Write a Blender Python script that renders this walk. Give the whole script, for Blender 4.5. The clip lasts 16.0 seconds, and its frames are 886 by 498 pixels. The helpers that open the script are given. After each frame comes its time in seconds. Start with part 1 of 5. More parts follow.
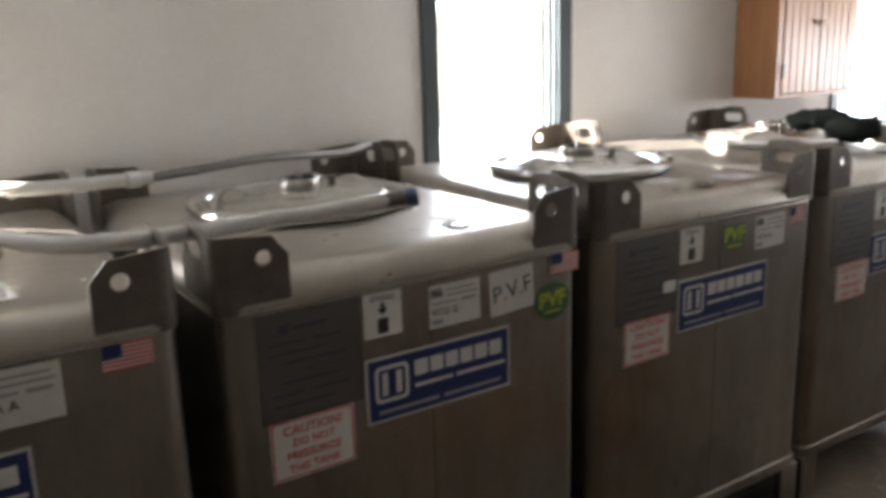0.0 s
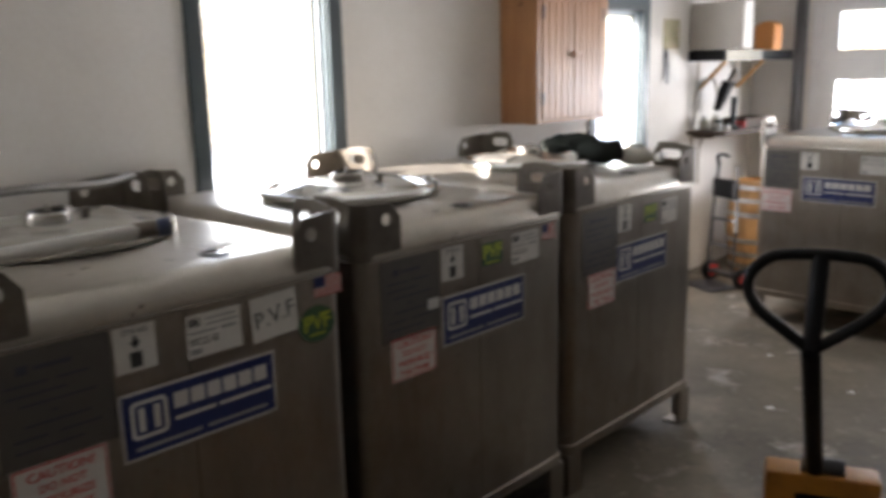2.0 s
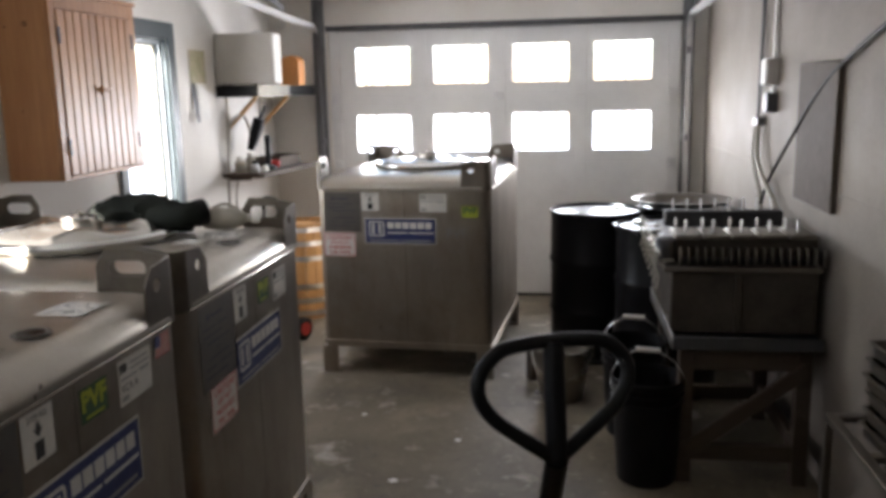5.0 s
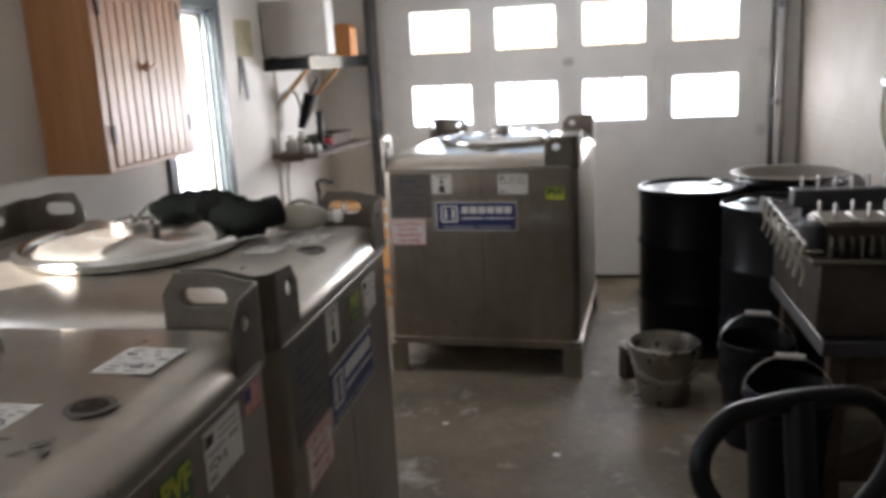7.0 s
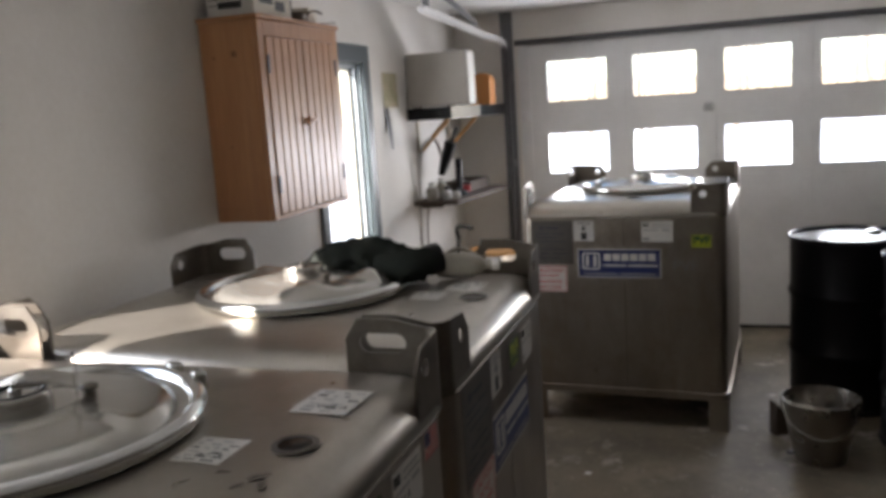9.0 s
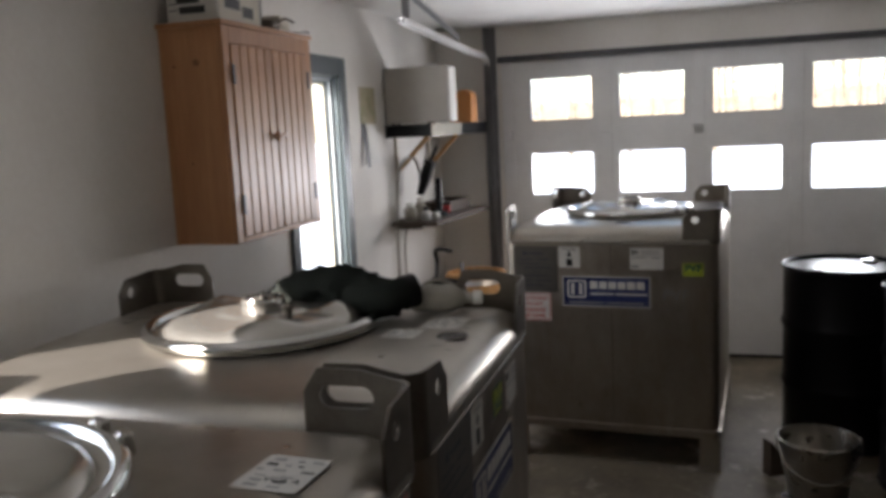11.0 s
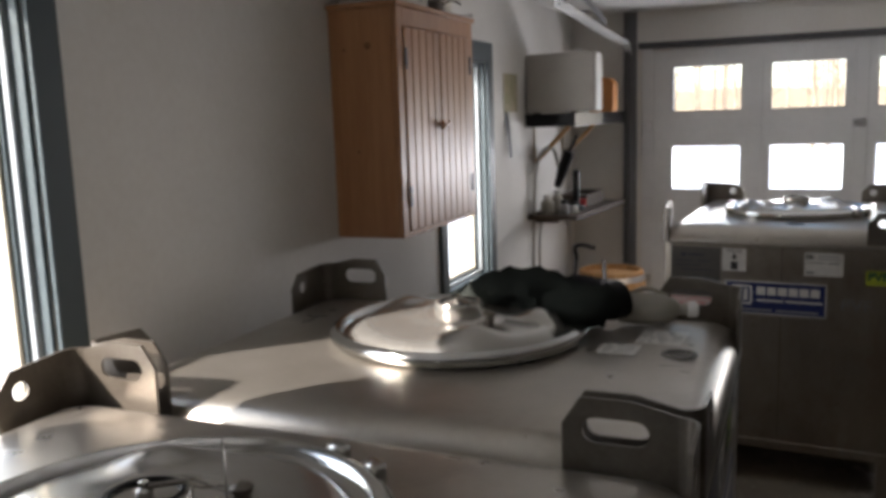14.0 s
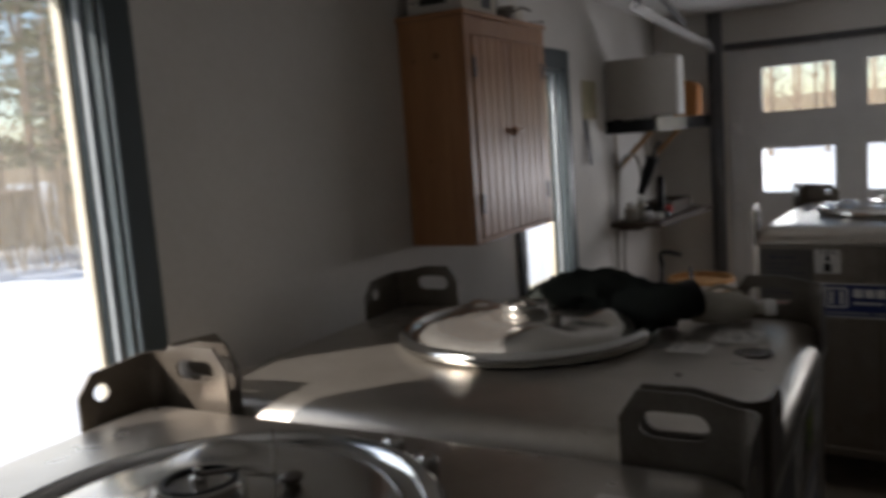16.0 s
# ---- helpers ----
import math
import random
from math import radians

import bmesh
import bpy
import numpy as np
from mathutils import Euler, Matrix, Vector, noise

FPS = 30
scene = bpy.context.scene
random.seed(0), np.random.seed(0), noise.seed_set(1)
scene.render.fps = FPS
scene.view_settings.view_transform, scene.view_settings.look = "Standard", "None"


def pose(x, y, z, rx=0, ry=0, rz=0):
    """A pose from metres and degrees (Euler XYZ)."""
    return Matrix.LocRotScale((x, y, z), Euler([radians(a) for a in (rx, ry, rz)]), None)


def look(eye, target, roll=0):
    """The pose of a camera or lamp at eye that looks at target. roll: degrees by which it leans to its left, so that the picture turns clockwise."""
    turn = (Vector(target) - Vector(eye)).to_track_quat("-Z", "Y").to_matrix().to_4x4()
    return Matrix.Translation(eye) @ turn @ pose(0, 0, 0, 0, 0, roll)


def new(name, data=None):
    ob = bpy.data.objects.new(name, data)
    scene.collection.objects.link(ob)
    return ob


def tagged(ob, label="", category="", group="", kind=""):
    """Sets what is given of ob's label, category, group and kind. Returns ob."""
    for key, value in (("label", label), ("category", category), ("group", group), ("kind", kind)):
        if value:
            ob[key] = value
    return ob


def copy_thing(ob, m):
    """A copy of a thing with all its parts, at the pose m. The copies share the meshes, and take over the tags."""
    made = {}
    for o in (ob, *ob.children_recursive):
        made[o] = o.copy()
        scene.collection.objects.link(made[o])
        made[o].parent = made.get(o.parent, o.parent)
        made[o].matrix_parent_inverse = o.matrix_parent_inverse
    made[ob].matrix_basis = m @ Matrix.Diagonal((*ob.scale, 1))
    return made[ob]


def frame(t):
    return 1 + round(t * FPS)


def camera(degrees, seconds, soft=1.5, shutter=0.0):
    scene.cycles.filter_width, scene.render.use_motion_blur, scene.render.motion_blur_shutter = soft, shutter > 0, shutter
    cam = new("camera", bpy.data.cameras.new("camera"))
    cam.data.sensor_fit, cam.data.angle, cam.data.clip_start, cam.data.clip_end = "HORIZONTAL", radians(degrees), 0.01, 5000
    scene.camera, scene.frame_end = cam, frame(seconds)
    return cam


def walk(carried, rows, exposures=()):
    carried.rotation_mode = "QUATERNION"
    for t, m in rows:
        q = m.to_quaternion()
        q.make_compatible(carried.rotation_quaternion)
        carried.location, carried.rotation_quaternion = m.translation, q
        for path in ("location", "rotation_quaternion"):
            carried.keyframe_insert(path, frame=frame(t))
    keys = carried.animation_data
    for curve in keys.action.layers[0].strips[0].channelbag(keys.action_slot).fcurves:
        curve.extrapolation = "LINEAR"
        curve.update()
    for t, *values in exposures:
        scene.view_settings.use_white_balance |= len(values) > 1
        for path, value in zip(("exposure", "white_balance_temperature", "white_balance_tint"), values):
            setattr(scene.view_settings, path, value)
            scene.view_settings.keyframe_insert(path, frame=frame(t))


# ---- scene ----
cam = camera(55.9, 16.0, soft=4.0, shutter=0.3)

PATH = [
    (0, (2.963, -7.214, 1.629), (1.332, -6.154, 1.162), -1.8),
    (0.5, (3.029, -7.247, 1.597), (1.321, -6.35, 1.071), -1.3),
    (1, (3.069, -7.245, 1.568), (1.422, -6.233, 1.057), -0.6),
    (1.5, (3.075, -7.207, 1.602), (1.52, -6.037, 1.141), -3.0),
    (2, (3.078, -7.157, 1.63), (1.734, -5.736, 1.212), -1.4),
    (2.5, (3.038, -7.078, 1.634), (2.017, -5.411, 1.211), -0.6),
    (3, (2.97, -7.051, 1.649), (2.178, -5.259, 1.245), -0.7),
    (3.5, (2.798, -7.053, 1.683), (2.16, -5.188, 1.344), -2.6),
    (4, (2.637, -7.0, 1.676), (2.083, -5.12, 1.279), -0.3),
    (4.2, (2.583, -6.925, 1.657), (2.141, -5.011, 1.282), -0.5),
    (6.3, (2.064, -6.26, 1.702), (1.833, -4.313, 1.304), -1.6),
    (6.5, (2.051, -6.202, 1.691), (1.807, -4.264, 1.259), -2.1),
    (7, (2.013, -6.209, 1.684), (1.659, -4.292, 1.237), -2.9),
    (7.5, (1.962, -6.234, 1.693), (1.387, -4.367, 1.266), -4.2),
    (8, (1.92, -6.252, 1.698), (1.215, -4.423, 1.302), -4.5),
    (8.5, (1.912, -6.265, 1.706), (1.217, -4.425, 1.349), -4.3),
    (9, (1.918, -6.275, 1.713), (1.286, -4.406, 1.384), -3.8),
    (9.5, (1.918, -6.291, 1.718), (1.354, -4.396, 1.417), -3.2),
    (9.7, (1.916, -6.29, 1.716), (1.376, -4.386, 1.429), -3.4),
    (11.8, (1.633, -5.923, 1.712), (1.023, -4.041, 1.418), -2.3),
    (12, (1.549, -5.934, 1.725), (0.986, -4.037, 1.434), -0.7),
    (12.5, (1.478, -5.93, 1.731), (0.968, -4.024, 1.407), 1.7),
    (13, (1.459, -5.938, 1.723), (0.928, -4.044, 1.361), 2.9),
    (13.5, (1.437, -5.953, 1.73), (0.761, -4.101, 1.393), 1.5),
    (14, (1.49, -5.95, 1.732), (0.716, -4.133, 1.419), -1.9),
    (14.5, (1.531, -5.935, 1.723), (0.717, -4.131, 1.439), -4.0),
    (15, (1.519, -5.972, 1.717), (0.486, -4.266, 1.563), -2.7),
    (15.5, (1.501, -5.982, 1.691), (0.291, -4.402, 1.498), -2.4),
    (16, (1.554, -5.929, 1.692), (0.578, -4.202, 1.433), -4.2),
]
EXPOSURES = [(t, e, 6500, 16) for t, e in ((0, 3.45), (0.5, 3.95), (1, 3.9), (1.5, 3.65), (2, 3.05), (2.5, 2.75), (3.5, 2.82), (7, 2.78), (8, 2.6), (9.5, 2.12), (12, 1.9), (13.5, 1.78), (14.5, 1.38), (15, 1.0), (15.5, 0.65), (16, 0.48))]
walk(cam, [(t, look(eye, target, roll)) for t, eye, target, roll in PATH], EXPOSURES)

# ---- sky, sun, exposure ----
SUN_WAY = Vector((1.0, 1.03, -0.95)).normalized()
world = bpy.data.worlds.new("sky")
scene.world = world
world.use_nodes = True
wn = world.node_tree.nodes
sky = wn.new("ShaderNodeTexSky")
sky.sky_type = "NISHITA"
sky.sun_disc = False
sky.sun_elevation = math.asin(-SUN_WAY.z)
sky.sun_rotation = math.atan2(-SUN_WAY.x, -SUN_WAY.y)
sky.air_density, sky.dust_density = 1.0, 0.6
wn["Background"].inputs["Strength"].default_value = 0.15
world.node_tree.links.new(sky.outputs[0], wn["Background"].inputs["Color"])
sun_data = bpy.data.lights.new("sun", "SUN")
sun_data.energy, sun_data.angle, sun_data.color = 5.0, radians(0.5), (1.0, 0.95, 0.86)
sun = new("sun", sun_data)
sun.matrix_world = look(-SUN_WAY * 30, (0, 0, 0))


def sky_lamp(name, m, w, h, watts):
    """Stands in for the sky's and the snow's light in an opening."""
    d = bpy.data.lights.new(name, "AREA")
    d.shape, d.size, d.size_y, d.energy, d.color = "RECTANGLE", w, h, watts, (0.97, 0.98, 1.0)
    ob = new(name, d)
    ob.matrix_world = m
    return ob


# the lower panes of the garage door, blown out by the sunlit snow
for k in range(4):
    sky_lamp("pane_light", pose(0.918 + 0.6265 * k, 0.090, 1.330, -110, 0, 0), 0.43, 0.286, 3.0)
# the three side windows
for y, watts in ((-4.965, 1.6), (-2.125, 2.2), (-7.805, 2.6)):
    sky_lamp("window_light", pose(-0.102, y, 1.50, 0, -90, 0), 0.88, 0.48, watts)


# ---- materials ----
def material(name, color, rough=0.6, metal=0.0, color2=None, scale=6.0, fine=60.0, bump=0.1, stretch=(1, 1, 1), mix=0.5, rough2=None, spread=0.0, shine=0.5):
    """A surface with broad stains, fine grain, uneven gloss and slight relief."""
    m = bpy.data.materials.new(name)
    m.use_nodes = True
    t = m.node_tree
    b = t.nodes["Principled BSDF"]
    co = t.nodes.new("ShaderNodeTexCoord")
    mp = t.nodes.new("ShaderNodeMapping")
    mp.inputs["Scale"].default_value = stretch
    t.links.new(co.outputs["Object"], mp.inputs["Vector"])
    n1 = t.nodes.new("ShaderNodeTexNoise")
    n1.inputs["Scale"].default_value, n1.inputs["Detail"].default_value, n1.inputs["Roughness"].default_value = scale, 5, 0.6
    n2 = t.nodes.new("ShaderNodeTexNoise")
    n2.inputs["Scale"].default_value, n2.inputs["Detail"].default_value = fine, 3
    for n in (n1, n2):
        t.links.new(mp.outputs[0], n.inputs["Vector"])
    add = t.nodes.new("ShaderNodeMath")
    add.operation = "MULTIPLY_ADD"
    add.inputs[1].default_value = 0.3
    t.links.new(n2.outputs["Fac"], add.inputs[0])
    t.links.new(n1.outputs["Fac"], add.inputs[2])
    ramp = t.nodes.new("ShaderNodeMapRange")
    ramp.inputs["From Min"].default_value, ramp.inputs["From Max"].default_value = 0.45, 0.85
    t.links.new(add.outputs[0], ramp.inputs["Value"])
    mixer = t.nodes.new("ShaderNodeMix")
    mixer.data_type = "RGBA"
    c2 = color2 or tuple(c * 0.75 for c in color)
    mixer.inputs["A"].default_value = (*color, 1)
    mixer.inputs["B"].default_value = (*(a * (1 - mix) + c * mix for a, c in zip(color, c2)), 1) if color2 is None else (*c2, 1)
    t.links.new(ramp.outputs[0], mixer.inputs["Factor"])
    last = mixer.outputs["Result"]
    if spread:
        info = t.nodes.new("ShaderNodeObjectInfo")
        hsv = t.nodes.new("ShaderNodeHueSaturation")
        mr = t.nodes.new("ShaderNodeMapRange")
        mr.inputs["To Min"].default_value, mr.inputs["To Max"].default_value = 1 - spread, 1 + spread
        t.links.new(info.outputs["Random"], mr.inputs["Value"])
        t.links.new(mr.outputs[0], hsv.inputs["Value"])
        t.links.new(last, hsv.inputs["Color"])
        last = hsv.outputs["Color"]
    t.links.new(last, b.inputs["Base Color"])
    rr = t.nodes.new("ShaderNodeMapRange")
    rr.inputs["To Min"].default_value, rr.inputs["To Max"].default_value = rough * 0.88, min(1, rough2 or rough * 1.2)
    t.links.new(n1.outputs["Fac"], rr.inputs["Value"])
    t.links.new(rr.outputs[0], b.inputs["Roughness"])
    b.inputs["Metallic"].default_value = metal
    b.inputs["Specular IOR Level"].default_value = shine
    if bump:
        bp = t.nodes.new("ShaderNodeBump")
        bp.inputs["Strength"].default_value, bp.inputs["Distance"].default_value = bump, 0.004
        t.links.new(add.outputs[0], bp.inputs["Height"])
        t.links.new(bp.outputs[0], b.inputs["Normal"])
    return m


def glass_material(name, film):
    """Clear window glass with a mirror's gloss at its surface and a film of dust that also stands in for glare haze."""
    m = bpy.data.materials.new(name)
    m.use_nodes = True
    t = m.node_tree
    t.nodes.clear()
    out = t.nodes.new("ShaderNodeOutputMaterial")
    clear, gloss, mixer, fres = (t.nodes.new("ShaderNode" + k) for k in ("BsdfTransparent", "BsdfGlossy", "MixShader", "LayerWeight"))
    power, lift = t.nodes.new("ShaderNodeMath"), t.nodes.new("ShaderNodeMath")
    power.operation, lift.operation = "POWER", "MULTIPLY_ADD"
    power.inputs[1].default_value, lift.inputs[1].default_value, lift.inputs[2].default_value = 5.0, 0.9, 0.035
    gloss.inputs["Roughness"].default_value = 0.02
    clear.inputs["Color"].default_value = (0.93, 0.95, 0.94, 1)
    fres.inputs["Blend"].default_value = 0.5
    t.links.new(fres.outputs["Facing"], power.inputs[0])
    t.links.new(power.outputs[0], lift.inputs[0])
    t.links.new(lift.outputs[0], mixer.inputs[0])
    t.links.new(clear.outputs[0], mixer.inputs[1])
    t.links.new(gloss.outputs[0], mixer.inputs[2])
    dust, filmed, grain = (t.nodes.new("ShaderNode" + k) for k in ("BsdfTranslucent", "MixShader", "TexNoise"))
    dust.inputs["Color"].default_value = (0.86, 0.80, 0.70, 1)
    grain.inputs["Scale"].default_value, grain.inputs["Detail"].default_value = 7.0, 4
    amount = t.nodes.new("ShaderNodeMath")
    amount.operation = "MULTIPLY"
    amount.inputs[1].default_value = 2 * film
    t.links.new(grain.outputs["Fac"], amount.inputs[0])
    t.links.new(amount.outputs[0], filmed.inputs[0])
    t.links.new(mixer.outputs[0], filmed.inputs[1])
    t.links.new(dust.outputs[0], filmed.inputs[2])
    t.links.new(filmed.outputs[0], out.inputs["Surface"])
    return m


WALL = material("painted_wall", (0.72, 0.70, 0.66), 0.75, color2=(0.62, 0.59, 0.54), scale=1.3, fine=45, bump=0.12)
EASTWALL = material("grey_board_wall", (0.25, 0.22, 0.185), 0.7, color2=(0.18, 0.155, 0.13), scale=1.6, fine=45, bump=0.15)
CEIL = material("painted_ceiling", (0.78, 0.77, 0.74), 0.85, scale=2, bump=0.1)
CONCRETE = material("worn_concrete", (0.168, 0.138, 0.094), 0.5, color2=(0.090, 0.073, 0.048), scale=1.7, fine=38, bump=0.25, rough2=0.8)
STEEL = material("brushed_stainless", (0.38, 0.34, 0.29), 0.31, 0.9, color2=(0.29, 0.255, 0.215), scale=5, fine=120, bump=0.04, stretch=(1, 1, 0.35), rough2=0.46)
DECK = material("stainless_deck", (0.43, 0.40, 0.35), 0.25, 0.82, color2=(0.38, 0.35, 0.30), scale=7, fine=90, bump=0.0, rough2=0.38)
LIDSTEEL = material("lid_stainless", (0.52, 0.50, 0.46), 0.17, 0.78, color2=(0.45, 0.43, 0.395), scale=9, fine=100, bump=0.03, rough2=0.26)
RING = material("polished_ring", (0.62, 0.62, 0.60), 0.10, 1.0, scale=9, fine=100, bump=0.01, rough2=0.2)
BRACKET = material("bracket_stainless", (0.17, 0.148, 0.12), 0.34, 0.40, color2=(0.10, 0.083, 0.065), scale=9, fine=110, bump=0.06)
PLATE = material("etched_plate", (0.15, 0.138, 0.125), 0.42, 0.7, scale=12, fine=140, bump=0.05)
WHITE = material("white_vinyl", (0.66, 0.64, 0.59), 0.45, scale=25, bump=0.0, mix=0.4)
NAVY = material("navy_vinyl", (0.018, 0.03, 0.13), 0.4, scale=25, bump=0.0)
RED = material("red_ink", (0.55, 0.06, 0.05), 0.5, bump=0.0)
INK = material("black_ink", (0.03, 0.03, 0.03), 0.5, bump=0.0)
GREYINK = material("grey_ink", (0.32, 0.32, 0.31), 0.5, bump=0.0)
LIME = material("lime_vinyl", (0.42, 0.47, 0.035), 0.45, bump=0.0)
GREEN = material("dark_green_vinyl", (0.05, 0.12, 0.05), 0.45, bump=0.0)
PINE = material("pine", (0.52, 0.27, 0.125), 0.36, color2=(0.40, 0.185, 0.08), scale=3.0, fine=26, bump=0.12, stretch=(9, 9, 0.7), spread=0.10)
PINEDARK = material("pine_shadow_joint", (0.14, 0.06, 0.025), 0.6, bump=0.0)
GRIME = material("dried_residue", (0.16, 0.14, 0.115), 0.6, 0.3, scale=30, bump=0.1)
PLATEINK = material("plate_ink", (0.055, 0.058, 0.075), 0.5, bump=0.0)
KNOT = material("pine_knot", (0.26, 0.12, 0.05), 0.5, scale=40, bump=0.05)
OLDWOOD = material("weathered_wood", (0.058, 0.039, 0.025), 0.75, scale=4, fine=40, bump=0.3, stretch=(1, 7, 7))
OAK = material("oak_staves", (0.50, 0.28, 0.11), 0.55, scale=4, fine=40, bump=0.2, stretch=(8, 8, 0.8), spread=0.12)
TRIM = material("slate_paint", (0.045, 0.062, 0.066), 0.42, scale=5, fine=60, bump=0.08)
SASH = material("cream_sash", (0.66, 0.60, 0.47), 0.5, scale=6, bump=0.06)
VINYL = material("grey_vinyl_frame", (0.33, 0.36, 0.37), 0.4, scale=6, bump=0.05)
DOORPAINT = material("white_door_paint", (0.72, 0.72, 0.71), 0.5, color2=(0.60, 0.60, 0.59), scale=2.5, fine=80, bump=0.06)
DARKMETAL = material("dark_steel", (0.10, 0.10, 0.105), 0.45, 0.8, scale=8, bump=0.1)
GALV = material("galvanised_steel", (0.68, 0.68, 0.68), 0.32, 1.0, scale=18, fine=90, bump=0.06)
BLACKPAINT = material("black_drum_paint", (0.007, 0.007, 0.008), 0.30, scale=5, fine=60, bump=0.05, shine=0.16)
BLACKPLASTIC = material("black_plastic", (0.007, 0.007, 0.008), 0.42, scale=8, fine=120, bump=0.05, shine=0.18)
RUBBER = material("rubber", (0.008, 0.008, 0.008), 0.40, scale=20, bump=0.06, shine=0.2)
YELLOW = material("yellow_enamel", (0.50, 0.215, 0.02), 0.45, color2=(0.33, 0.13, 0.015), scale=7, bump=0.08)
REDPAINT = material("red_enamel", (0.50, 0.03, 0.025), 0.4, scale=10, bump=0.05)
CLOTH = material("dark_knit", (0.026, 0.029, 0.026), 0.95, scale=18, fine=160, bump=0.5, shine=0.0)
MILKY = material("milky_plastic", (0.36, 0.335, 0.28), 0.45, scale=10, bump=0.05)
HOSE = material("clear_hose", (0.62, 0.61, 0.57), 0.22, scale=12, bump=0.03)
BLUE = material("blue_plastic", (0.05, 0.07, 0.14), 0.4, bump=0.02)
CARD = material("cardboard", (0.62, 0.57, 0.47), 0.8, scale=9, bump=0.1)
PAPER = material("paper", (0.72, 0.71, 0.67), 0.8, scale=9, bump=0.05)
PRINT = material("printed_picture", (0.30, 0.30, 0.16), 0.6, color2=(0.50, 0.42, 0.30), scale=14, bump=0.0)
ALUMINIUM = material("dull_aluminium", (0.19, 0.168, 0.14), 0.40, 0.9, scale=9, fine=90, bump=0.1)
ORANGE = material("orange_wood", (0.55, 0.22, 0.06), 0.5, scale=5, bump=0.15, stretch=(6, 6, 1))
SNOW = material("snow", (0.86, 0.88, 0.92), 0.75, color2=(0.80, 0.83, 0.88), scale=0.8, fine=9, bump=0.5)
BARK = material("bark", (0.50, 0.37, 0.25), 0.9, color2=(0.20, 0.145, 0.10), scale=4, fine=30, bump=0.6, stretch=(5, 5, 0.6), spread=0.25)
NEEDLES = material("needles", (0.16, 0.18, 0.085), 0.7, color2=(0.30, 0.27, 0.16), scale=2, bump=0.0, spread=0.3)
BRUSH = material("dry_brush", (0.42, 0.32, 0.20), 0.9, scale=2, bump=0.0, spread=0.3)
TRACK = material("grey_track_steel", (0.17, 0.17, 0.175), 0.5, 0.3, scale=8, bump=0.1)
# off-white case paint greyed down to carry the shade on its shell
CASESHADE = material("shaded_case_paint", (0.40, 0.38, 0.34), 0.6, scale=4, bump=0.05)
# galvanised rail, whitened in colour for the window light it reflects
RAILSHINE = material("rail_with_shine", (0.86, 0.86, 0.85), 0.25, 0.3, scale=12, bump=0.03)
FILLER = material("stained_filler_metal", (0.085, 0.070, 0.054), 0.5, 0.5, color2=(0.045, 0.036, 0.027), scale=6, fine=60, bump=0.15)
BUCKET = material("bucket_stainless", (0.30, 0.275, 0.24), 0.24, 1.0, scale=10, fine=90, bump=0.04, rough2=0.36)
WAND = material("grey_wand", (0.20, 0.19, 0.175), 0.4, 0.6, scale=10, bump=0.05)
GLASS = glass_material("window_glass", 0.01)
# stronger film: dust that also puts a glare veil over the view
HAZYGLASS = glass_material("hazy_dusty_window_glass", 0.030)
DARKHOLE = material("dark_recess", (0.02, 0.018, 0.016), 0.25, 0.6, bump=0.0)


def add_dust(m, color, scale, low, high, amount):
    """Pale dusty patches over a surface's colour."""
    t = m.node_tree
    b = t.nodes["Principled BSDF"]
    was = b.inputs["Base Color"].links[0].from_socket
    co = t.nodes.new("ShaderNodeTexCoord")
    n = t.nodes.new("ShaderNodeTexNoise")
    n.inputs["Scale"].default_value, n.inputs["Detail"].default_value, n.inputs["Roughness"].default_value, n.inputs["Distortion"].default_value = scale, 6, 0.62, 0.2
    t.links.new(co.outputs["Object"], n.inputs["Vector"])
    r = t.nodes.new("ShaderNodeMapRange")
    r.inputs["From Min"].default_value, r.inputs["From Max"].default_value, r.inputs["To Max"].default_value = low, high, amount
    t.links.new(n.outputs["Fac"], r.inputs["Value"])
    mx = t.nodes.new("ShaderNodeMix")
    mx.data_type = "RGBA"
    mx.inputs["B"].default_value = (*color, 1)
    t.links.new(r.outputs[0], mx.inputs["Factor"])
    t.links.new(was, mx.inputs["A"])
    t.links.new(mx.outputs["Result"], b.inputs["Base Color"])


def add_streaks(m, color, across, along, low, high, amount):
    """Runs and drips drawn out downwards over a surface's colour."""
    t = m.node_tree
    b = t.nodes["Principled BSDF"]
    was = b.inputs["Base Color"].links[0].from_socket
    co, mp, n, r, mx = (t.nodes.new("ShaderNode" + k) for k in ("TexCoord", "Mapping", "TexNoise", "MapRange", "Mix"))
    mp.inputs["Scale"].default_value = (across, across, along)
    n.inputs["Scale"].default_value, n.inputs["Detail"].default_value, n.inputs["Roughness"].default_value = 1.0, 5, 0.65
    t.links.new(co.outputs["Object"], mp.inputs["Vector"])
    t.links.new(mp.outputs[0], n.inputs["Vector"])
    r.inputs["From Min"].default_value, r.inputs["From Max"].default_value, r.inputs["To Max"].default_value = low, high, amount
    t.links.new(n.outputs["Fac"], r.inputs["Value"])
    mx.data_type = "RGBA"
    mx.inputs["B"].default_value = (*color, 1)
    t.links.new(r.outputs[0], mx.inputs["Factor"])
    t.links.new(was, mx.inputs["A"])
    t.links.new(mx.outputs["Result"], b.inputs["Base Color"])


